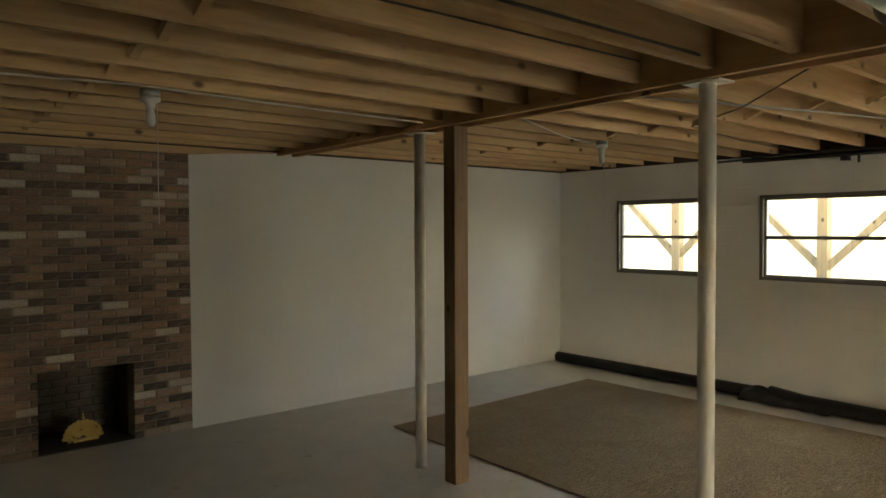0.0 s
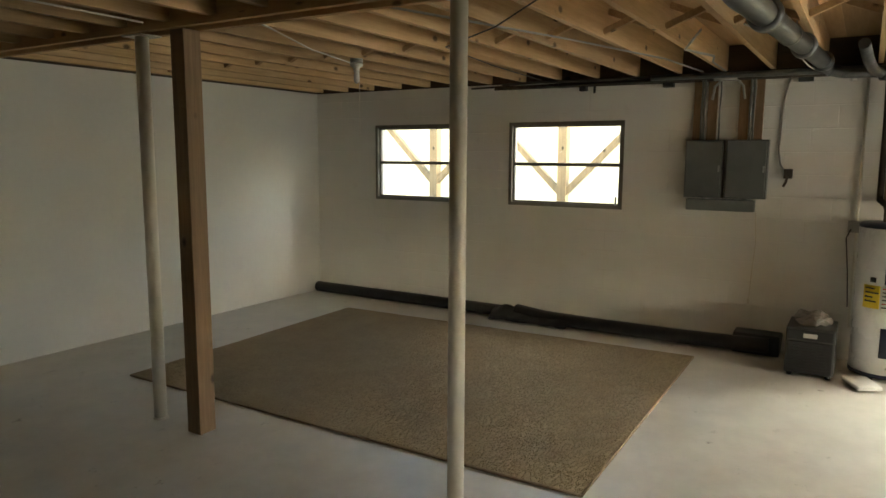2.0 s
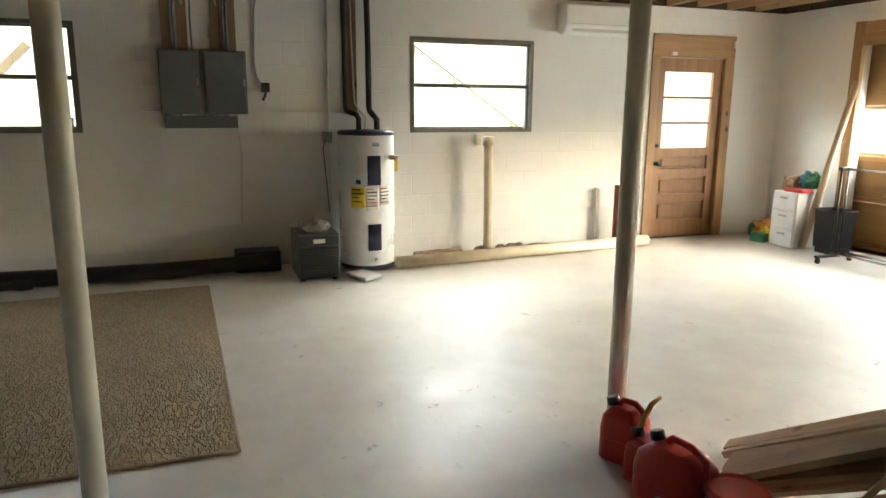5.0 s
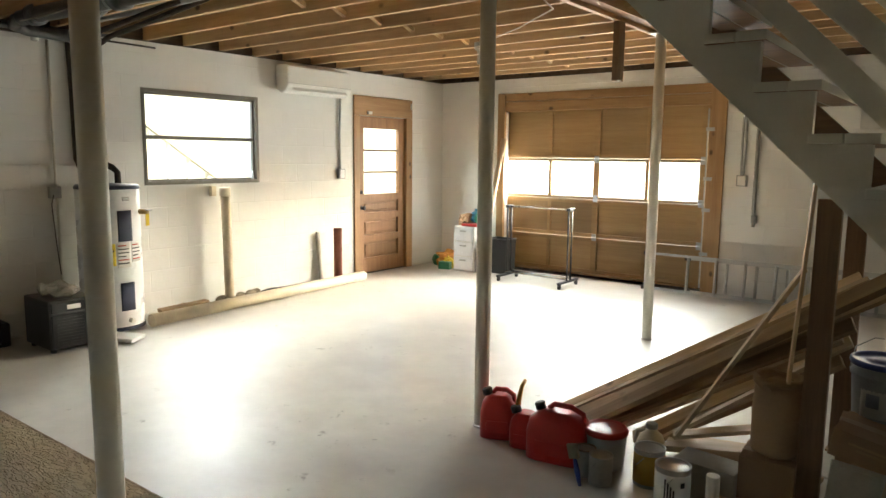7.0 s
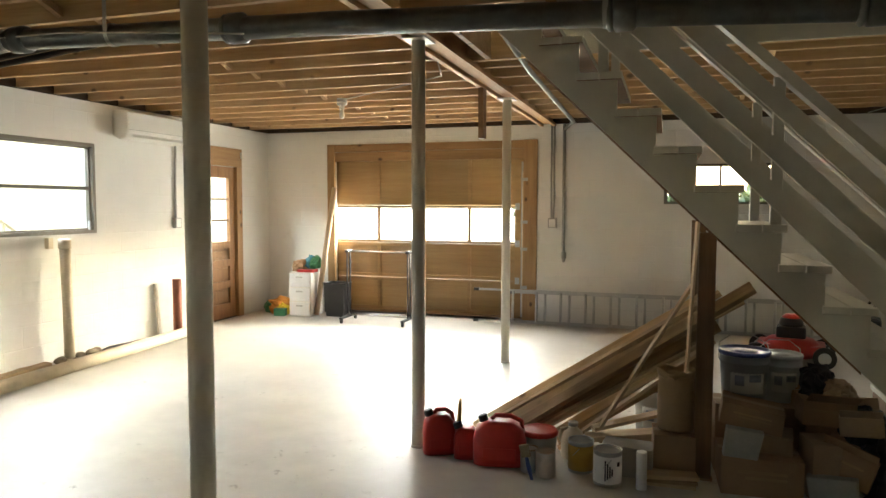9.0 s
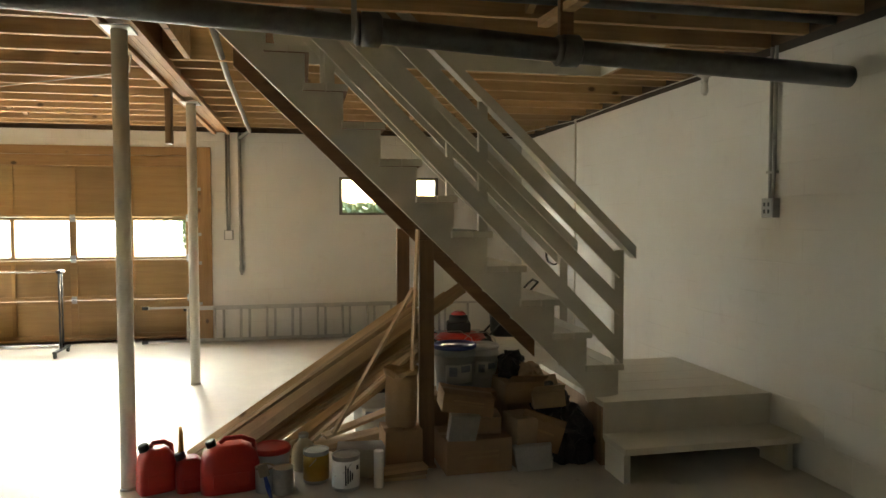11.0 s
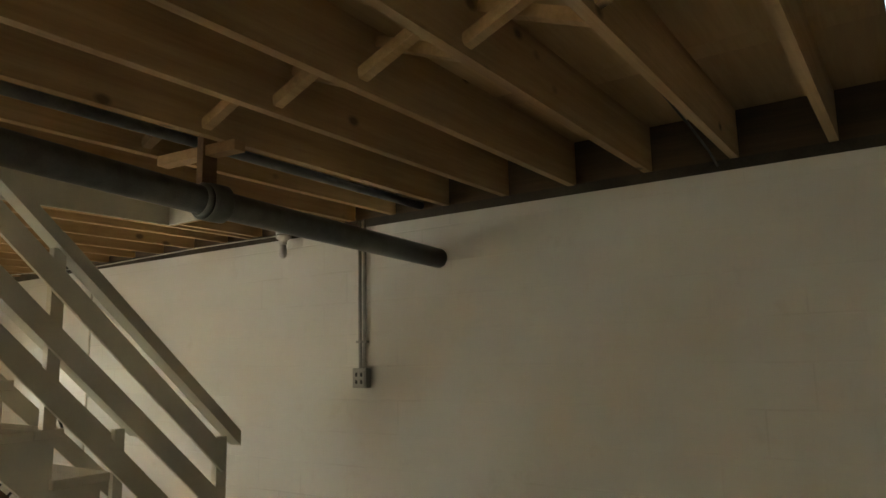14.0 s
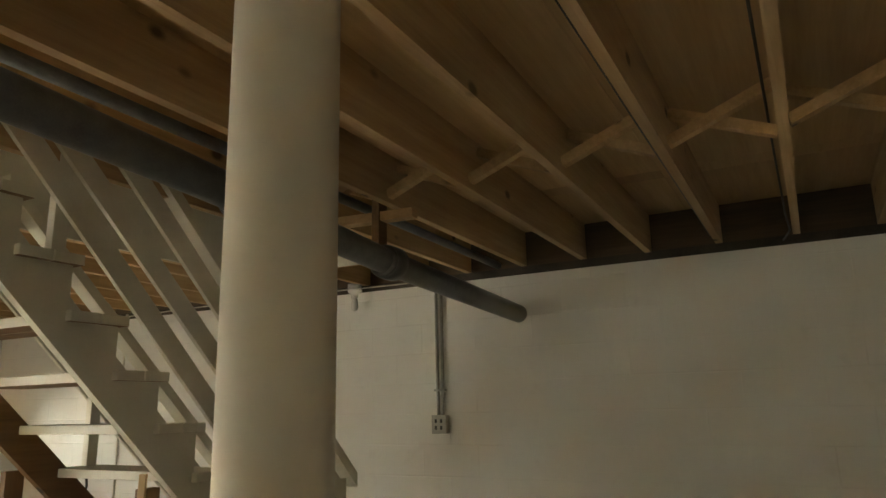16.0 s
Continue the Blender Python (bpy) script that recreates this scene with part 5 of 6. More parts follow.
# ---- paint tins and pails ----
def tin(x, y, r, hh, body, lab, label_mat=None, lid=M_TIN, bail=True, bars=False, turn=0):
    t_ = root("paint_tin", pose(x, y, 0, 0, 0, turn), lab, "paint tin", "paint tins")
    part("can", turned([(r * 0.98, 0.0), (r, 0.004), (r, hh - 0.004), (r * 1.02, hh)], 32), body, t_)
    part("rim", turned([(r * 1.02, hh - 0.001), (r * 1.03, hh + 0.006), (r * 0.9, hh + 0.006), (r * 0.88, hh - 0.002), (r * 0.86, hh - 0.006)], 32), lid, t_, "tin rim and lid")
    if label_mat:
        w_ = part("wrapper", curved(r, 0, 2 * math.pi - 0.02, hh * 0.1, hh * 0.9, 0.001, 40), label_mat, t_, "printed wrapper")
        if bars:
            for k in range(4):
                part("print", curved(r + 0.001, 1.1 + 0.16 * k, 1.2 + 0.16 * k, hh * (0.2 + 0.05 * k), hh * (0.8 - 0.08 * k), 0.001, 4), M_INK, w_)
            part("print", curved(r + 0.001, 2.0, 2.25, hh * 0.62, hh * 0.75, 0.001, 6), M_INK, w_)
    if bail:
        part("bail", one_tube([(0, -r - 0.003, hh * 0.85), (r * 0.5, -r * 0.9, hh * 0.6), (r * 0.95, -r * 0.3, hh * 0.45), (r * 0.98, r * 0.3, hh * 0.45), (r * 0.5, r * 0.9, hh * 0.6), (0, r + 0.003, hh * 0.85)], 0.002, 6), M_TIN, t_)
    return t_


pl = root("pail", pose(-4.85, -6.56, 0), "grey pail with a red lid", "pail", "pails")
part("tub", turned([(0.088, 0), (0.092, 0.005), (0.104, 0.17), (0.106, 0.175)], 32), M_BUCKET, pl)
part("lid", turned([(0.109, 0.17), (0.112, 0.185), (0.1, 0.2), (0.088, 0.193)], 32), M_REDCAN, pl, "red snap lid")
tin(-4.82, -6.4, 0.05, 0.13, M_TIN, "small bare grey tin with dried paint", None, M_RUBBLE)
tin(-4.92, -6.36, 0.055, 0.135, M_TIN, "bare grey paint tin", None)
tin(-5.1, -6.5, 0.072, 0.175, M_TIN, "paint tin with an ochre wrapper", M_OCHRE)
tin(-5.26, -6.36, 0.076, 0.185, M_TIN, "paint tin with a white printed wrapper", M_LABEL, bars=True, turn=20)
pb = root("paint_brush", pose(-4.86, -6.27, 0.0, 0, 14, 0), "dark blue paint brush leaning upright on a tin", "brush")
part("handle", one_tube([(0, 0, 0.0), (0, 0, 0.07), (0, 0, 0.13)], [0.008, 0.014, 0.009], 10), M_BLUE, pb)
part("bristles", one_box(-0.026, -0.01, 0.13, 0.026, 0.01, 0.2, bev=0.004), M_RUBBLE, pb)
jg = root("plastic_jug", pose(-5.03, -6.7, 0), "cream plastic jug with a handle", "jug")
part("bottle", turned([(0.065, 0), (0.072, 0.01), (0.072, 0.11), (0.055, 0.155), (0.028, 0.18), (0.026, 0.195)], 24), M_PVC, jg)
part("handle", one_tube([(0.02, 0, 0.175), (0.07, 0, 0.165), (0.08, 0, 0.12), (0.066, 0, 0.09)], 0.012, 10), M_PVC, jg)
part("cap", turned([(0.03, 0.194), (0.03, 0.214), (0.026, 0.218)], 18), M_DIRTY, jg)
single("caulk_tube", turned([(0.028, 0), (0.028, 0.2), (0.026, 0.205)], 18), M_LABEL, "plain white upright tube", "tube", at=pose(-5.44, -6.33, 0))

# ---- lumber pile ----
def plank(a, b, w_, t_, mat, lab, roll=0.0):
    a, b = Vector(a), Vector(b)
    L = (b - a).length
    m = Matrix.Translation((a + b) / 2) @ (b - a).to_track_quat("X", "Z").to_matrix().to_4x4() @ Matrix.Rotation(radians(roll), 4, "X")
    return single("plank", one_box(-L / 2, -w_ / 2, -t_ / 2, L / 2, w_ / 2, t_ / 2, bev=0.002), mat, lab, "plank", "leaning planks", at=m)


LAB = "long bare pine plank leaning in the pile"
BUNDLE = (
    # base x, base y, top x, top y, top z, width, thickness, roll, wood
    (-4.33, -7.2, -5.82, -7.14, 0.99, 0.06, 0.02, 30, M_LUMBER),
    (-4.37, -7.16, -5.86, -7.08, 0.985, 0.05, 0.03, 12, M_LUMBER),
    (-4.41, -7.17, -5.76, -7.1, 0.9, 0.09, 0.02, 40, M_LUMBER2),
    (-4.44, -7.12, -5.84, -7.01, 0.91, 0.07, 0.022, 28, M_LUMBER),
    (-4.48, -7.08, -5.96, -6.9, 0.985, 0.1, 0.036, 34, M_LUMBER2),
    (-4.5, -7.05, -5.96, -6.8, 0.985, 0.06, 0.02, 15, M_LUMBER),
    (-4.54, -7.0, -6.0, -6.68, 1.07, 0.07, 0.036, 44, M_LUMBER2),
    (-4.58, -7.04, -5.84, -6.86, 0.82, 0.08, 0.022, 42, M_LUMBER2),
    (-4.63, -7.06, -5.78, -6.94, 0.76, 0.07, 0.03, 30, M_LUMBER),
    (-4.67, -7.02, -5.8, -6.88, 0.74, 0.05, 0.02, 18, M_LUMBER),
    (-4.86, -7.1, -5.82, -6.98, 0.72, 0.075, 0.02, 35, M_LUMBER),
    (-4.92, -7.06, -5.8, -6.93, 0.63, 0.07, 0.03, 30, M_LUMBER2),
    (-4.93, -6.98, -5.75, -6.88, 0.66, 0.04, 0.02, 10, M_LUMBER),
)
for x0, y0, x1, y1, z1, w_, t_, roll, mat in BUNDLE:
    plank((x0, y0 + 0.2, w_ / 2 * abs(math.sin(radians(roll))) + 0.012), (x1, y1, z1), w_, t_, mat, LAB, roll)
plank((-5.2, -6.57, 0.24), (-5.68, -6.59, 1.08), 0.032, 0.018, M_LUMBER, "thin bare lath leaning on the stair prop", 20)
plank((-5.66, -6.53, 0.6), (-5.7, -6.545, 1.43), 0.03, 0.014, M_LUMBER, "thin bare lath leaning on the stair prop", 0)
for k in range(4):
    single("board_offcut", one_box(-0.26, -0.09, 0, 0.26, 0.09, 0.024, bev=0.002), M_LUMBER if k % 2 else M_CARD2, "short board offcut stacked on the floor", "board", "stacked offcuts", at=pose(-5.48 + 0.03 * k, -7.0 + 0.02 * k, 0.025 * k, 0, 0, 8 * k - 10))
for k in range(3):
    single("board_offcut", one_box(-0.15, -0.11, 0, 0.15, 0.11, 0.02, bev=0.002), M_LUMBER2 if k == 1 else M_LUMBER, "short pale board offcut under a carton", "board", "stacked offcuts", at=pose(-5.57, -6.5, 0.021 * k, 0, 0, 5 * k))
plank((-5.15, -6.66, 0.2), (-5.62, -6.86, 0.3), 0.08, 0.02, M_LUMBER, "short pale board lying on the pile")
plank((-5.1, -6.72, 0.12), (-5.5, -6.78, 0.17), 0.12, 0.03, M_LUMBER, "short pale board lying on the pile")
single("grey_carton", one_box(-0.14, -0.08, 0, 0.14, 0.08, 0.17, bev=0.004), M_DIRTY, "low grey-white carton behind the paint tins", "carton", at=pose(-5.36, -6.55, 0, 0, 0, -6))

# ---- cartons under the stair ----
def carton(x, y, z, w_, d_, hh, turn, lab, mat=M_CARD, open_=False, bars=0, tilt=0, lean=0):
    c = root("cardboard_box", pose(x, y, z, tilt, lean, turn), lab, "cardboard box", "cartons under the stair")
    bm = bmesh.new()
    bx(bm, -w_ / 2, -d_ / 2, 0, w_ / 2, d_ / 2, hh, bev=0.003)
    part("carton", bm, mat, c)
    if open_:
        for s_ in (-1, 1):
            part("flap", one_box(-w_ / 2 + 0.004, 0, -0.002, w_ / 2 - 0.004, d_ * 0.42, 0.002), mat, c, at=Matrix.Translation((0, s_ * d_ / 2, hh + 0.003)) @ Matrix.Rotation(radians(35 * s_ if s_ > 0 else 180 - 40), 4, "X"))
    else:
        part("tape", one_box(-w_ / 2 - 0.001, -0.025, hh - 0.001, w_ / 2 + 0.001, 0.025, hh + 0.0015), M_CARD2, c, "strip of packing tape")
    for k in range(bars):
        part("print", one_box(-w_ * 0.3, d_ / 2, hh * (0.6 - 0.16 * k), w_ * (0.3 - 0.1 * k), d_ / 2 + 0.0015, hh * (0.68 - 0.16 * k)), M_LUMBER2, c, "faded printing")
    return c


carton(-6.035, -6.57, 0.0, 0.4, 0.32, 0.2, 2, "long brown printed cardboard box on the floor", bars=2)
carton(-5.6, -6.6, 0.064, 0.22, 0.22, 0.19, 4, "brown cardboard box beside the stair prop")
carton(-5.99, -6.6, 0.335, 0.31, 0.26, 0.115, -4, "brown printed carton tilted under a pail", M_CARD, False, 3, 0, -9)
carton(-6.04, -6.86, 0.0, 0.44, 0.24, 0.392, 3, "brown carton hidden behind others", M_CARD)
carton(-6.06, -6.61, 0.202, 0.3, 0.2, 0.1, -8, "dark flattened carton under the tilted one", M_CARD2)
carton(-6.45, -6.56, 0.11, 0.26, 0.24, 0.16, -24, "brown cardboard box slumped to one side", M_CARD, True, 1, 4, -16)
carton(-6.44, -6.84, 0.0, 0.34, 0.3, 0.34, 5, "tall brown cardboard box behind others")
carton(-6.37, -6.74, 0.342, 0.26, 0.24, 0.13, 6, "open brown cardboard box on the pile", M_CARD, True, 1, 0, -3)
carton(-6.54, -6.64, 0.32, 0.2, 0.2, 0.1, -10, "low torn cardboard box with a bent flap", M_CARD2, True, 0, 3, 5)
carton(-6.33, -6.54, 0.0, 0.14, 0.2, 0.3, 10, "narrow upright brown carton", M_CARD2)
carton(-6.63, -6.72, 0.0, 0.2, 0.26, 0.24, 14, "dark brown carton beside the landing", M_CARD2)
bm = bmesh.new()
bx(bm, -0.09, -0.02, 0, 0.09, 0.02, 0.16, bev=0.004)
crumple(bm, 0.01, 9)
single("white_packet", bm, M_DIRTY, "dirty white packet leaning on the cartons", "packet", at=pose(-5.93, -6.42, 0.203, -12, -6, 8))
bm = bmesh.new()
bx(bm, -0.11, -0.03, 0, 0.11, 0.03, 0.15, bev=0.01)
crumple(bm, 0.015, 8)
single("white_packet", bm, M_DIRTY, "crumpled white bag on the floor by the cartons", "packet", at=pose(-6.38, -6.4, 0.002, 0, 8, -14))
kp = root("paper_sack", pose(-5.61, -6.62, 0.256), "tall brown kraft paper sack with a torn top", "sack")
bm = bmesh.new()
lathe(bm, [(0.09, 0), (0.098, 0.02), (0.1, 0.2), (0.098, 0.28), (0.096, 0.315)], 28)
crumple(bm, 0.012, 11)
part("sack", bm, M_PAPER, kp)
bm = bmesh.new()
lathe(bm, [(0.097, 0.305), (0.104, 0.335), (0.1, 0.345), (0.085, 0.335), (0.07, 0.32)], 28)
crumple(bm, 0.02, 22)
part("torn_top", bm, M_LUMBER2, kp, "dark torn paper edge")

# five-gallon pails
def big_pail(x, y, z, lid, lab, hh=0.33, r=0.145, tub=M_BUCKET):
    p_ = root("pail", pose(x, y, z), lab, "pail", "pails")
    part("tub", turned([(r * 0.86, 0), (r * 0.88, 0.006), (r, hh - 0.06), (r * 1.05, hh - 0.055), (r * 1.05, hh - 0.045), (r * 1.01, hh - 0.04), (r * 1.02, hh)], 40), tub, p_)
    part("lid", turned([(r * 1.06, hh - 0.012), (r * 1.09, hh), (r * 1.07, hh + 0.012), (r * 0.98, hh + 0.012), (r * 0.95, hh + 0.002), (r * 0.4, hh + 0.002), (r * 0.38, hh + 0.006), (0.01, hh + 0.006)], 40), [lid], p_, "snap lid")
    w_ = part("wrapper", curved(r * 0.945, 0.9, 2.4, hh * 0.25, hh * 0.68, 0.004, 14), M_BUCKET, p_, "printed pail label")
    part("print", curved(r * 0.945 + 0.004, 1.1, 1.5, hh * 0.4, hh * 0.6, 0.001, 8), M_PRINT, w_)
    part("print", curved(r * 0.945 + 0.004, 1.7, 2.25, hh * 0.48, hh * 0.62, 0.001, 8), M_PRINT, w_)
    part("bail", one_tube([(-r * 1.06, 0, hh - 0.05), (-r * 1.0, -r * 0.6, hh + 0.03), (-r * 0.5, -r * 0.95, hh + 0.07), (r * 0.5, -r * 0.95, hh + 0.07), (r * 1.0, -r * 0.6, hh + 0.03), (r * 1.06, 0, hh - 0.05)], 0.003, 6), M_TIN, p_)
    return p_


big_pail(-5.98, -6.82, 0.395, M_BLUE, "blue-grey plastic pail with a blue-rimmed lid on cartons", 0.29, 0.13, M_BIGPAIL)
big_pail(-6.19, -6.93, 0.395, M_BUCKET, "plain grey plastic pail with a pale lid", 0.26, 0.105)
big_pail(-5.5, -7.25, 0.0, M_BLACKPL, "grey plastic pail with a dark lid behind the planks", 0.34, 0.14)
bundle("dark_sack", M_BLACKPL, -6.34, -6.78, 0.475, 0.085, 1.25, "crumpled black plastic sack on the cartons", "bag", 41)
bundle("crumpled_paper", M_CARD2, -6.44, -6.7, 0.475, 0.075, 0.9, "crumpled brown packing paper on the cartons", "paper", 47)

# Black lumps stand in for shadow between the cartons and the landing.
bundle("dark_sack", M_BLACKPL, -6.655, -6.53, 0.0, 0.13, 1.7, "slumped black shape for the shadow between cartons and landing", "bag", 53)
bundle("dark_sack", M_BLACKPL, -6.57, -6.7, 0.24, 0.12, 1.1, "crumpled black shape for the shadow behind a carton", "bag", 59)

# ---- lawn mower ----
mw = root("lawn_mower", pose(-6.72, -9.98, 0, 0, 0, -10), "red push lawn mower with a black engine and grass bag", "lawn mower")
bm = bmesh.new()
lathe(bm, [(0.24, 0.07), (0.27, 0.1), (0.26, 0.18), (0.2, 0.23), (0.1, 0.24)], 28)
bx(bm, -0.3, -0.2, 0.09, 0.3, 0.2, 0.19, bev=0.03)
part("deck", bm, M_WOVEN, mw, "red steel cutting deck")
bm = bmesh.new()
bx(bm, -0.13, -0.11, 0.24, 0.13, 0.11, 0.35, bev=0.02)
lathe(bm, [(0.1, 0.35), (0.11, 0.37), (0.1, 0.42), (0.06, 0.44)], 24)
part("engine", bm, M_BLACKPL, mw, "black engine")
part("engine_cover", turned([(0.08, 0.42), (0.085, 0.44), (0.05, 0.465)], 20), M_WOVEN, mw, "red engine cover")
for x in (-0.29, 0.29):
    for y in (-0.24, 0.24):
        w_ = part("wheel", one_tube([(x, y - 0.025, 0.1), (x, y + 0.025, 0.1)], 0.1, 24), M_RUBBER, mw)
        part("hub", one_tube([(x, y - 0.03, 0.1), (x, y + 0.03, 0.1)], 0.055, 18), M_BUCKET, w_, "pale wheel hub")
bm = bmesh.new()
bx(bm, -0.75, -0.18, 0.2, -0.35, 0.18, 0.48, bev=0.06)
crumple(bm, 0.02, 5)
part("grass_bag", bm, M_BLACKPL, mw, "black cloth grass bag")
part("handlebar", one_tube([(-0.3, 0.2, 0.2), (-0.8, 0.2, 0.75), (-0.85, 0.18, 0.8), (-0.85, -0.18, 0.8), (-0.8, -0.2, 0.75), (-0.3, -0.2, 0.2)], 0.012, 10), M_BLACKPL, mw)

# ---- conduits and outlet on the stair wall ----
bm = bmesh.new()
for y in (-6.34, -6.38):
    tube(bm, [(WEST + 0.02, y, WALL_TOP), (WEST + 0.02, y, 1.78), (WEST + 0.025, y * 0.6 - 6.36 * 0.4, 1.6)], 0.011, 10)
    bx(bm, WEST + 0.003, y - 0.02, 1.77, WEST + 0.034, y + 0.02, 1.785)
single("wall_conduit", bm, M_CONDUIT, "pair of grey conduits down the stair wall", "conduit", "wall conduits")
o = root("wall_outlet", pose(WEST + 0.002, -6.36, 1.555), "white painted outlet box on the stair wall", "outlet")
part("box", one_box(0, -0.055, -0.06, 0.05, 0.055, 0.06, bev=0.005), M_CONDUIT, o)
part("plate", one_box(0.05, -0.045, -0.05, 0.054, 0.045, 0.05), M_CONDUIT, o)
for z in (-0.022, 0.022):
    for y in (-0.02, 0.02):
        part("socket", one_box(0.054, y - 0.008, z - 0.012, 0.0555, y + 0.008, z + 0.012), M_INK, o)
single("wall_conduit", one_tube([(WEST + 0.012, -9.56, WALL_TOP), (WEST + 0.012, -9.56, 0.3)], 0.01, 10), M_WHITE, "thin painted conduit on the far stair wall", "conduit", "wall conduits")
bm = bmesh.new()
tube(bm, [(WEST + 0.12 + 0.1 * math.cos(k * 0.5) * (1 - k * 0.004), -9.9 + 0.02 * math.sin(k), 1.1 + 0.13 * math.sin(k * 0.5)) for k in range(40)], 0.008, 6)
tube(bm, [(WEST + 0.003, -9.9, 1.22), (WEST + 0.2, -9.9, 1.23)], 0.006, 6)
single("cord_coil", bm, M_DKWIRE, "coiled dark extension cord hung on the wall", "cord")

# ---- drain pipe under the joists ----
def along(x):
    return 2.25 + 0.038 * (x - WEST)


pp = root("drain_pipe", pose(0, 0, 0), "long dark cast-iron drain pipe hung under the joists", "pipe")
BEND = ((-8.0, -5.78), (-6.31, -5.77), (-5.0, -5.69), (-4.0, -5.665), (-2.6, -5.71), (-0.35, -5.78))


def py(x):
    for (x0, y0), (x1, y1) in zip(BEND, BEND[1:]):
        if x <= x1:
            return y0 + (y1 - y0) * (x - x0) / (x1 - x0)
    return BEND[-1][1]


part("run", one_tube([(x, py(x), along(x)) for x in (WEST - 0.05, -7.1, -6.31, -5.6, -5.0, -4.5, -4.0, -3.3, -2.6, -1.5, -0.35)], 0.058, 28), M_PIPE, pp)
for x in (-6.31, -5.33, -3.4, -1.9, -0.6):
    bm, PY = bmesh.new(), py(x)
    tube(bm, [(x - 0.07, PY, along(x)), (x - 0.055, PY, along(x)), (x + 0.02, PY, along(x)), (x + 0.03, PY, along(x))], [0.06, 0.078, 0.078, 0.06], 28)
    tube(bm, [(x + 0.03, PY, along(x)), (x + 0.045, PY, along(x)), (x + 0.06, PY, along(x))], [0.07, 0.075, 0.06], 28)
    part("hub", bm, M_PIPE, pp, "cast hub joint")
PY = py(-0.3)
part("elbow", one_tube([(-0.4, PY, along(-0.4)), (-0.25, PY, along(-0.3) - 0.01), (-0.15, PY - 0.02, along(-0.3) - 0.03), (-0.12, PY - 0.12, along(-0.3) - 0.05), (-0.12, PY - 0.5, along(-0.3) - 0.06)], 0.05, 24), M_PIPE, pp)
for x in (-5.27, -2.6, -1.8):
    bm, PY = bmesh.new(), py(x)
    z = along(x)
    pts = [(x, PY + 0.062 * math.cos(a), z + 0.062 * math.sin(a)) for a in (math.pi * 0.0 + k * math.pi / 8 for k in range(-16, 1))]
    for a, b in zip(pts, pts[1:]):
        va, vb = Vector(a), Vector(b)
        m = Matrix.Translation((va + vb) / 2) @ (vb - va).to_track_quat("Z", "X").to_matrix().to_4x4()
        L = (vb - va).length / 2 + 0.001
        bx(bm, -0.0015, -0.012, -L, 0.0015, 0.012, L, m=m)
    bx(bm, x - 0.012, PY + 0.06, z, x + 0.012, PY + 0.064, TOP + 0.1)
    for k in range(8):
        bx(bm, x - 0.004, PY + 0.0575, z + 0.03 + 0.03 * k, x + 0.004, PY + 0.0625, z + 0.042 + 0.03 * k)
    single("strap_hanger", bm, M_GALV, "perforated steel strap holding the drain pipe", "strap", "pipe straps")
bm = bmesh.new()
bx(bm, -0.23, -0.03, -0.022, 0.23, 0.03, 0.022, bev=0.003)
single("pipe_block", bm, M_BEAM, "pale wooden cleat across the pipe hanger", "board", at=pose(-6.33, -5.88, TOP - 0.024, 0, 0, 95))
single("pipe_hanger", one_box(-6.365, -5.85, along(-6.3) + 0.073, -6.295, -5.812, TOP + 0.15), M_STAIRWOOD, "brown wooden hanger block on the drain pipe", "board")
single("gas_pipe", one_tube([(WEST - 0.02, -5.92, TOP + 0.03), (-6.0, -5.92, TOP + 0.04), (-4.2, -5.92, TOP + 0.045)], 0.024, 14), M_PIPE, "dark small-bore pipe between the joists", "pipe")
single("vent_pipe", one_tube([(-4.0, -6.36, TOP + 0.05), (-2.3, -6.36, TOP + 0.055), (-0.3, -6.36, TOP + 0.06)], 0.032, 16), M_GALV, "galvanised pipe between the joists near the heater", "pipe")
single("service_pipe", one_tube([(-0.06, -2.6, 2.5), (-0.06, -4.4, 2.49), (-0.07, -6.5, 2.48)], 0.02, 10), M_RIM, "dark pipe along the top of the window wall", "pipe")
single("service_pipe", one_tube([(-0.12, -4.3, 2.52), (-0.12, -6.4, 2.5)], 0.026, 12), M_PIPE, "dark pipe along the wall above the panels", "pipe")
single("sweated_pipe", one_tube([(-4.55, -6.42, TOP + 0.06), (-4.5, -8.0, TOP + 0.0), (-4.43, -11.2, TOP - 0.02), (-4.3, SOUTH + 0.04, TOP - 0.08)], 0.022, 12), M_CONDUIT, "grey pipe running under the joists to the garage wall", "pipe")

bm = bmesh.new()
tube(bm, [(-1.1, -6.05, TOP + 0.02), (-0.7, -6.08, TOP - 0.05), (-0.42, -6.12, TOP - 0.1), (-0.3, -6.2, TOP - 0.12), (-0.26, -6.4, TOP - 0.1)], 0.04, 18)
tube(bm, [(-0.32, -6.17, TOP - 0.12), (-0.29, -6.24, TOP - 0.12)], 0.052, 18)
single("waste_elbow", bm, M_PIPE, "grey plastic waste elbow above the water heater", "pipe")
bm = bmesh.new()
tube(bm, [(-0.18, -6.24, 2.44), (-0.3, -6.26, 2.47), (-0.8, -6.3, 2.52), (-1.6, -6.32, TOP + 0.04)], 0.022, 12)
tube(bm, [(-0.16, -6.46, 2.45), (-0.35, -6.45, 2.49), (-1.0, -6.42, 2.53), (-1.8, -6.42, TOP + 0.05)], 0.022, 12)
single("insulated_branch", bm, M_RIM, "dark insulated branch pipes rising to the joists", "pipe")
single("pipe_stub", one_tube([(-0.06, -5.98, 2.5), (-0.06, -5.98, 2.42)], 0.03, 14), M_PORC, "white plastic pipe cap at the wall top", "pipe cap")

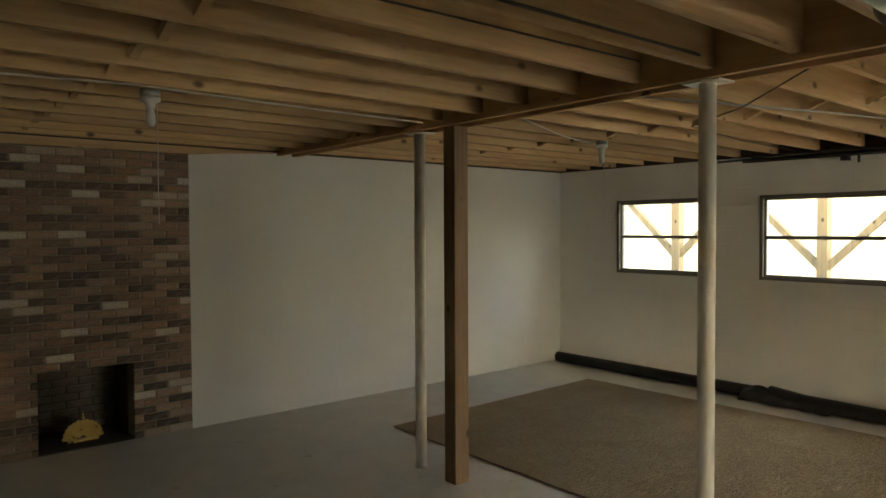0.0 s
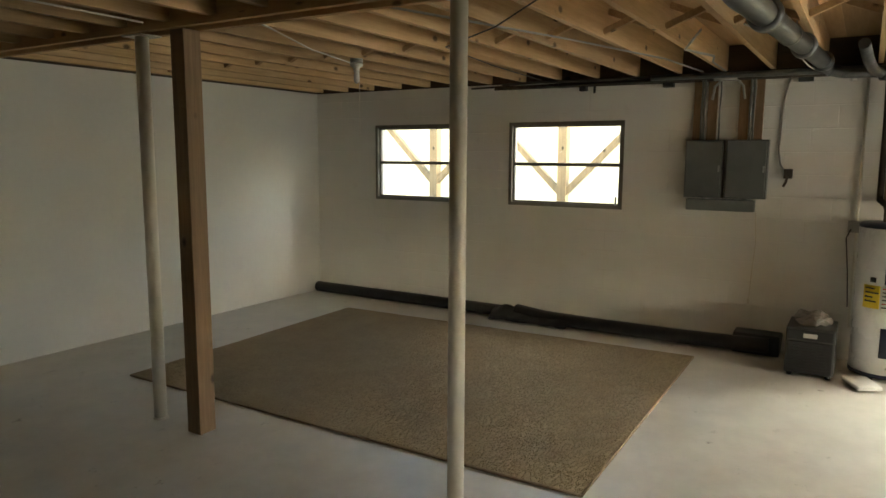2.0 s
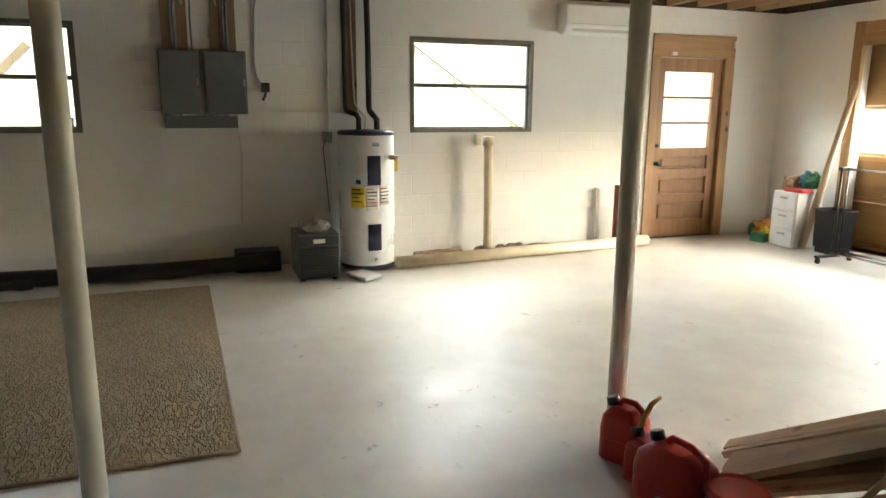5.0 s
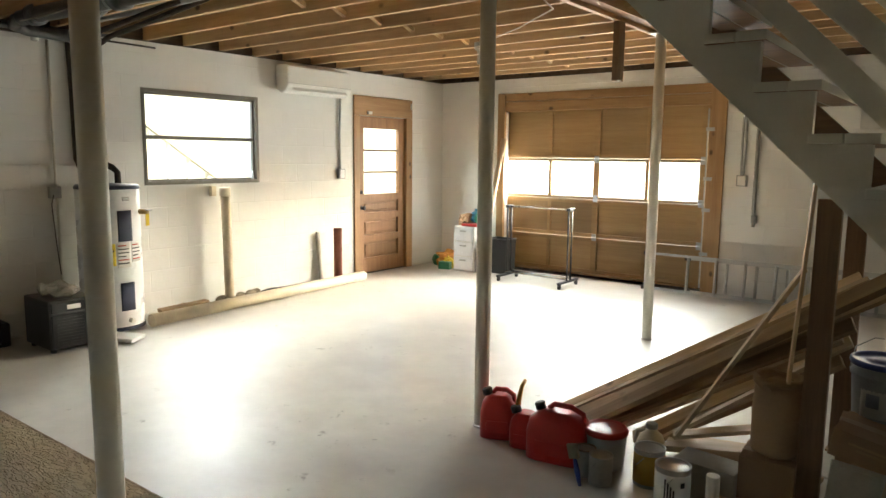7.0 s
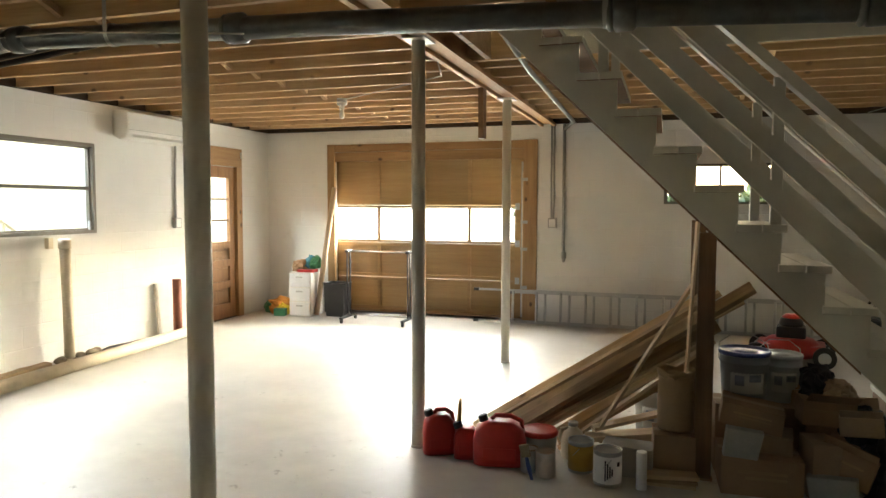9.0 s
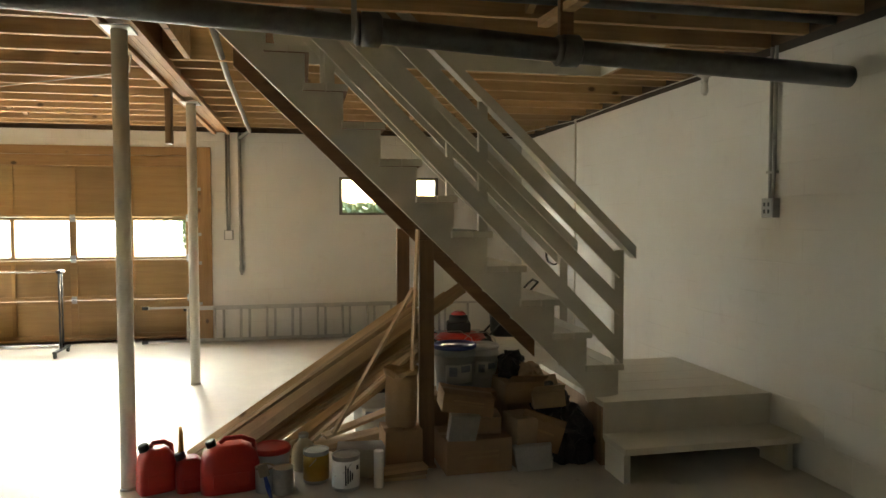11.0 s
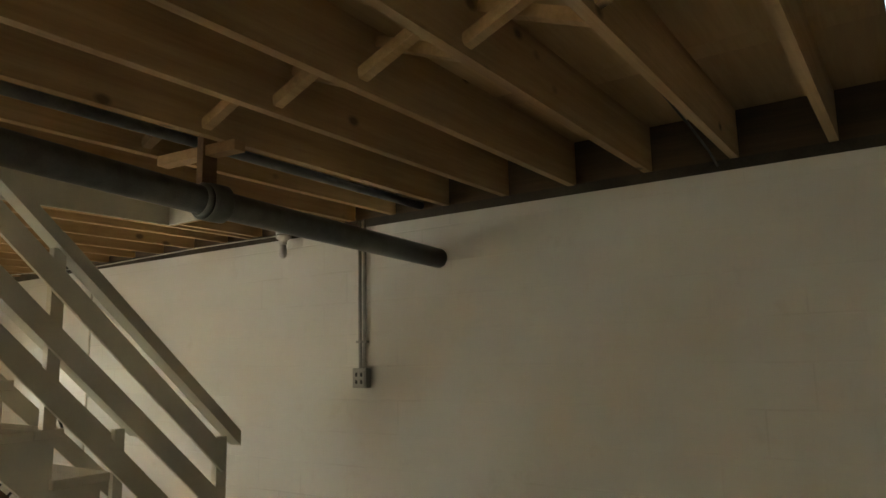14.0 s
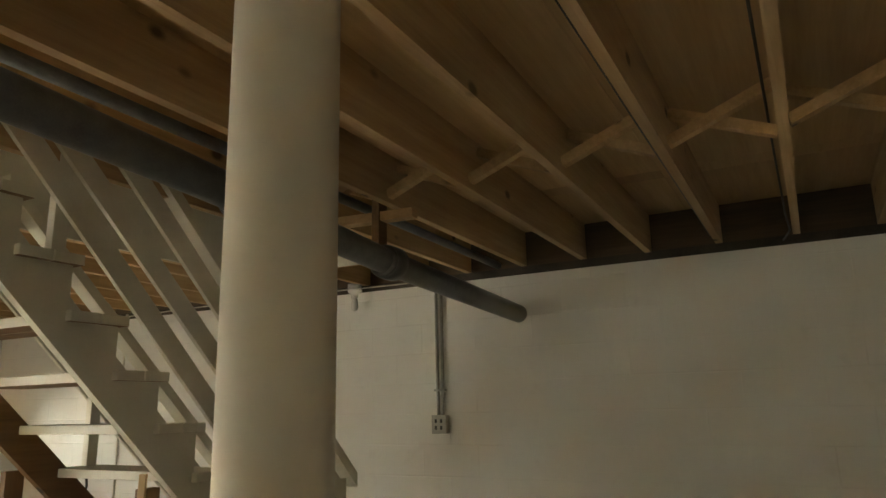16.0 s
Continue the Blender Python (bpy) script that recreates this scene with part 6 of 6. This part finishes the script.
# ---- ceiling cables ----
def cable(pts, r, mat, lab):
    single("ceiling_cable", one_tube(pts, r, 6), mat, lab, "cable", "ceiling cables")


cable([(-7.8, -2.35, TOP - 0.008), (-7.0, -2.38, TOP - 0.014), (-6.2, -2.5, TOP - 0.006), (-5.3, -2.45, TOP - 0.012), (-4.25, -2.4, TOP - 0.008)], 0.006, M_WIRE, "white cable stapled under the joists")
cable([(-3.9, -3.0, TOP - 0.008), (-3.0, -2.6, TOP - 0.02), (-2.2, -2.36, TOP - 0.02)], 0.006, M_WIRE, "white cable running to a lampholder")
cable([(-3.9, -4.9, TOP - 0.006), (-3.2, -4.2, TOP - 0.03), (-2.6, -3.5, TOP - 0.015), (-1.5, -3.3, TOP - 0.008), (-0.2, -3.2, TOP - 0.01)], 0.005, M_DKWIRE, "dark cable drooping under the joists")
cable([(-3.95, -3.9, TOP - 0.008), (-2.5, -4.4, TOP - 0.02), (-1.2, -4.7, TOP - 0.012), (-0.25, -4.8, TOP - 0.02)], 0.007, M_CONDUIT, "grey cable bundle under the joists")
cable([(-2.4, -5.2, TOP - 0.01), (-1.9, -5.0, TOP - 0.05), (-1.4, -5.1, TOP - 0.04), (-0.9, -5.0, TOP - 0.02), (-0.3, -5.0, TOP - 0.03)], 0.008, M_CONDUIT, "thick grey cable sagging under the joists")
cable([(-7.9, -4.18, TOP - 0.03), (-7.6, -4.14, TOP - 0.045), (-7.4, -4.15, TOP + 0.0), (-6.6, -4.155, TOP + 0.08), (-4.2, -4.155, TOP + 0.1)], 0.005, M_DKWIRE, "pale cable along a joist above the stair wall")
cable([(WEST + 0.03, -6.6, TOP - 0.03), (WEST + 0.04, -8.0, TOP - 0.02), (WEST + 0.05, -9.5, TOP - 0.04), (WEST + 0.3, -11.3, TOP - 0.02)], 0.005, M_WIRE, "white cable along the top of the stair wall")
cable([(-4.0, -7.2, TOP - 0.05), (-3.9, -7.6, TOP - 0.07), (-3.2, -8.3, TOP - 0.02), (-2.5, -8.78, TOP - 0.02)], 0.005, M_WIRE, "white cable running from the beam to a lampholder")
cable([(-4.3, -4.55, TOP + 0.04), (-6.0, -4.548, TOP + 0.03), (-7.85, -4.55, TOP + 0.04)], 0.007, M_DKWIRE, "dark cable clipped along a joist")

cable([(x, py(x) + 0.07, along(x) - 0.02 + 0.03 * math.sin(x * 2.1)) for x in (-0.5, -0.9, -1.4, -1.8, -2.3, -2.9, -3.5)], 0.005, M_WIRE, "white cable slung along the drain pipe")
for k, (x, z, r_) in enumerate(((-0.045, 2.515, 0.011), (-0.08, 2.535, 0.014), (-0.1, 2.49, 0.009))):
    cable([(x + 0.012 * noise.noise(Vector((j * 0.9, k * 5, 0))), -2.3 - 0.3 * j - 0.4 * k, z + 0.022 * noise.noise(Vector((j * 0.8, k * 7, 3)))) for j in range(14)], r_, M_DKWIRE, "dark sagging cable along the top of the window wall")
for y, w_ in ((-4.45, 0.05), (-5.62, 0.06), (-3.6, 0.035)):
    bm = one_box(-0.075, -w_, -0.04, -0.002, w_, 0.04, bev=0.004)
    single("junction_box", bm, M_IRON, "dark steel junction box at the top of the wall", "electrical box", "wall top boxes", at=pose(0, y, 2.475))
single("ceiling_stub", one_tube([(-0.05, -3.72, 2.5), (-0.05, -3.72, 2.41)], 0.012, 10), M_IRON, "short dark pipe stub hanging at the wall top", "pipe")

# ---- outside the windows ----
def deck_post(x, y, zj, lab):
    d_ = root("deck_post", pose(x, y, -0.14), lab, "post", "deck posts")
    part("upright", one_box(-0.07, -0.07, 0, 0.07, 0.07, 2.95), M_TREAT, d_)
    for s_ in (-1, 1):
        m = Matrix.Translation((0, s_ * 0.5, zj + 0.14 + 0.5)) @ Matrix.Rotation(radians(-45 * s_), 4, "X")
        part("knee_brace", one_box(-0.045, -0.045, -0.7, 0.045, 0.045, 0.7, m=m), M_TREAT, d_)


deck_post(3.2, -2.13, 1.17, "square treated deck post with knee braces outside the window")
deck_post(3.05, 0.1, 1.3, "square treated deck post with knee braces near the house corner")
deck_post(3.2, -4.6, 1.2, "square treated deck post with knee braces outside the wall")
sr = root("outdoor_stair", pose(0, 0, 0), "timber stair and railing outside the window, coloured pale for haze", "stair")
bm = bmesh.new()
slab(bm, [(-5.5, 2.8), (-9.6, 0.0), (-9.6, 0.25), (-5.5, 3.05)], "x", 2.2, 2.25)
part("stringer", bm, M_PALEDECK, sr)
for k in range(14):
    y = -5.7 - 0.28 * k
    z = 2.9 - 0.683 * (abs(y) - 5.5)
    part("baluster", one_box(2.26, y - 0.02, z, 2.3, y + 0.02, z + 0.9), M_PALEDECK, sr)
bm = bmesh.new()
slab(bm, [(-5.5, 3.7), (-9.6, 0.9), (-9.6, 1.0), (-5.5, 3.8)], "x", 2.2, 2.3)
part("handrail", bm, M_PALEDECK, sr)

M_LEAF = plain("leaf", (0.2, 0.23, 0.1), 0.6, 0, 0.4, 2, 0.1)
M_BARK = plain("bark", (0.14, 0.1, 0.07), 0.9, 0, 0.4, 8, 0.8)


def tree(x, y, hh, spread, seed, lab, cat="tree"):
    rnd = random.Random(seed)
    t_ = root("tree", pose(x, y, -0.14), lab, cat, "trees outside")
    bm = bmesh.new()
    tube(bm, [(0, 0, 0), (0.05, 0.02, hh * 0.3), (0.0, 0.1, hh * 0.6), (0.1, 0.0, hh * 0.9)], [hh * 0.03, hh * 0.024, hh * 0.015, 0.02], 10)
    for k in range(7):
        a = rnd.uniform(0, 6.28)
        z = hh * rnd.uniform(0.25, 0.75)
        tube(bm, [(0, 0.05, z), (spread * 0.4 * math.cos(a), spread * 0.4 * math.sin(a), z + hh * 0.12), (spread * 0.8 * math.cos(a), spread * 0.8 * math.sin(a), z + hh * 0.2)], [0.05, 0.035, 0.012], 6)
    part("trunk", bm, M_BARK, t_)
    verts, faces = [], []
    for k in range(2600):
        a, u = rnd.uniform(0, 6.28), rnd.uniform(0.1, 1.0)
        z = hh * rnd.uniform(0.12, 1.0)
        rr = spread * math.sqrt(u) * (0.35 + 0.65 * math.sin(math.pi * min(1, z / hh * 0.9 + 0.05))) * (0.8 + 0.4 * noise.noise(Vector((math.cos(a) * 2, math.sin(a) * 2, z + seed))))
        c = Vector((rr * math.cos(a), rr * math.sin(a), z))
        d1 = Vector((rnd.uniform(-1, 1), rnd.uniform(-1, 1), rnd.uniform(-1, 1))).normalized() * rnd.uniform(0.1, 0.2)
        d2 = d1.orthogonal().normalized() * rnd.uniform(0.05, 0.1)
        b_ = len(verts)
        verts += [tuple(c - d1), tuple(c + d2), tuple(c + d1), tuple(c - d2)]
        faces.append((b_, b_ + 1, b_ + 2, b_ + 3))
    me = bpy.data.meshes.new("crown")
    me.from_pydata(verts, [], faces)
    me.materials.append(M_LEAF)
    cr = new("crown", me)
    cr.parent = t_
    return t_


for x, y, hh, sp, sd in ((-1.5, -34, 3.4, 3.0, 4), (-6.6, -22, 2.0, 2.6, 5), (-8.6, -24, 2.2, 2.2, 6)):
    tree(x, y, hh, sp, sd, "low leafy shrub outside the garage wall")
# Slope added as a backdrop, its colour lightened to stand for overexposed foliage.
bm = bmesh.new()
bmesh.ops.create_grid(bm, x_segments=40, y_segments=40, size=1)
for v in bm.verts:
    u = v.co.x
    v.co = Vector((32 + 24 * u, v.co.y * 60, -0.16 + 16 * ((u + 1) / 2) ** 1.2 + 0.5 * noise.noise(Vector((u * 9, v.co.y * 14, 0)))))
single("hillside", bm, plain("pale_backdrop", (0.34, 0.34, 0.23), 0.95, 0, 0.22, 0.9, 0.5), "pale slope added as a backdrop for overexposed foliage beyond the deck", "hillside", kind="structure")

# ---- bricks of the fireplace, nearest stretch as pieces ----
brick_meshes = {}


def brick_mesh(w_):
    key = round(w_, 3)
    if key not in brick_meshes:
        b = bmesh.new()
        bx(b, -w_ / 2, -0.012, -0.0285, w_ / 2, 0.03, 0.0285)
        front = [e for e in b.edges if all(v.co.y < 0 for v in e.verts)]
        bmesh.ops.bevel(b, geom=front, offset=0.004, segments=1, affect="EDGES")
        brick_meshes[key] = mesh_of("brick", b, M_BRICK)
    return brick_meshes[key]


rest_v, rest_f = [], []
COURSE = 0.0667
r = 0
z = 0.036
while z < WALL_TOP - 0.03:
    x = -5.048 - (0.0 if r % 2 else 0.1065) + 0.1065
    while x > WEST + 0.02:
        x1, x0 = min(x, -5.048), max(x - 0.203, WEST + 0.004)
        segs = [(x0, x1)]
        if z < FB[2]:
            segs = [(a, b) for a, b in ((x0, min(x1, FB[0])), (max(x0, FB[1]), x1)) if b - a > 0.03]
        for a, b in segs:
            if b - a < 0.03:
                continue
            if a > -6.68:
                ob = new("brick", brick_mesh(b - a))
                ob.parent = fp
                ob.matrix_basis = pose((a + b) / 2, 0.002 + random.uniform(-0.003, 0.003), z + random.uniform(-0.002, 0.002), 0, random.uniform(-0.6, 0.6), 0)
            else:
                k = len(rest_v)
                for yy in (-0.01, 0.03):
                    rest_v += [(a, yy, z - 0.0285), (b, yy, z - 0.0285), (b, yy, z + 0.0285), (a, yy, z + 0.0285)]
                rest_f += [(k, k + 1, k + 2, k + 3), (k, k + 4, k + 5, k + 1), (k + 1, k + 5, k + 6, k + 2), (k + 2, k + 6, k + 7, k + 3), (k + 3, k + 7, k + 4, k)]
        x -= 0.213
    z += COURSE
    r += 1
me = bpy.data.meshes.new("brickwork")
me.from_pydata(rest_v, [], rest_f)
me.materials.append(plain("far_brick", (0.22, 0.12, 0.08), 0.9, 0, 0.4, 6, 0.5))
bw = tagged(new("brickwork", me), kind="stuff")
bw.parent = fp
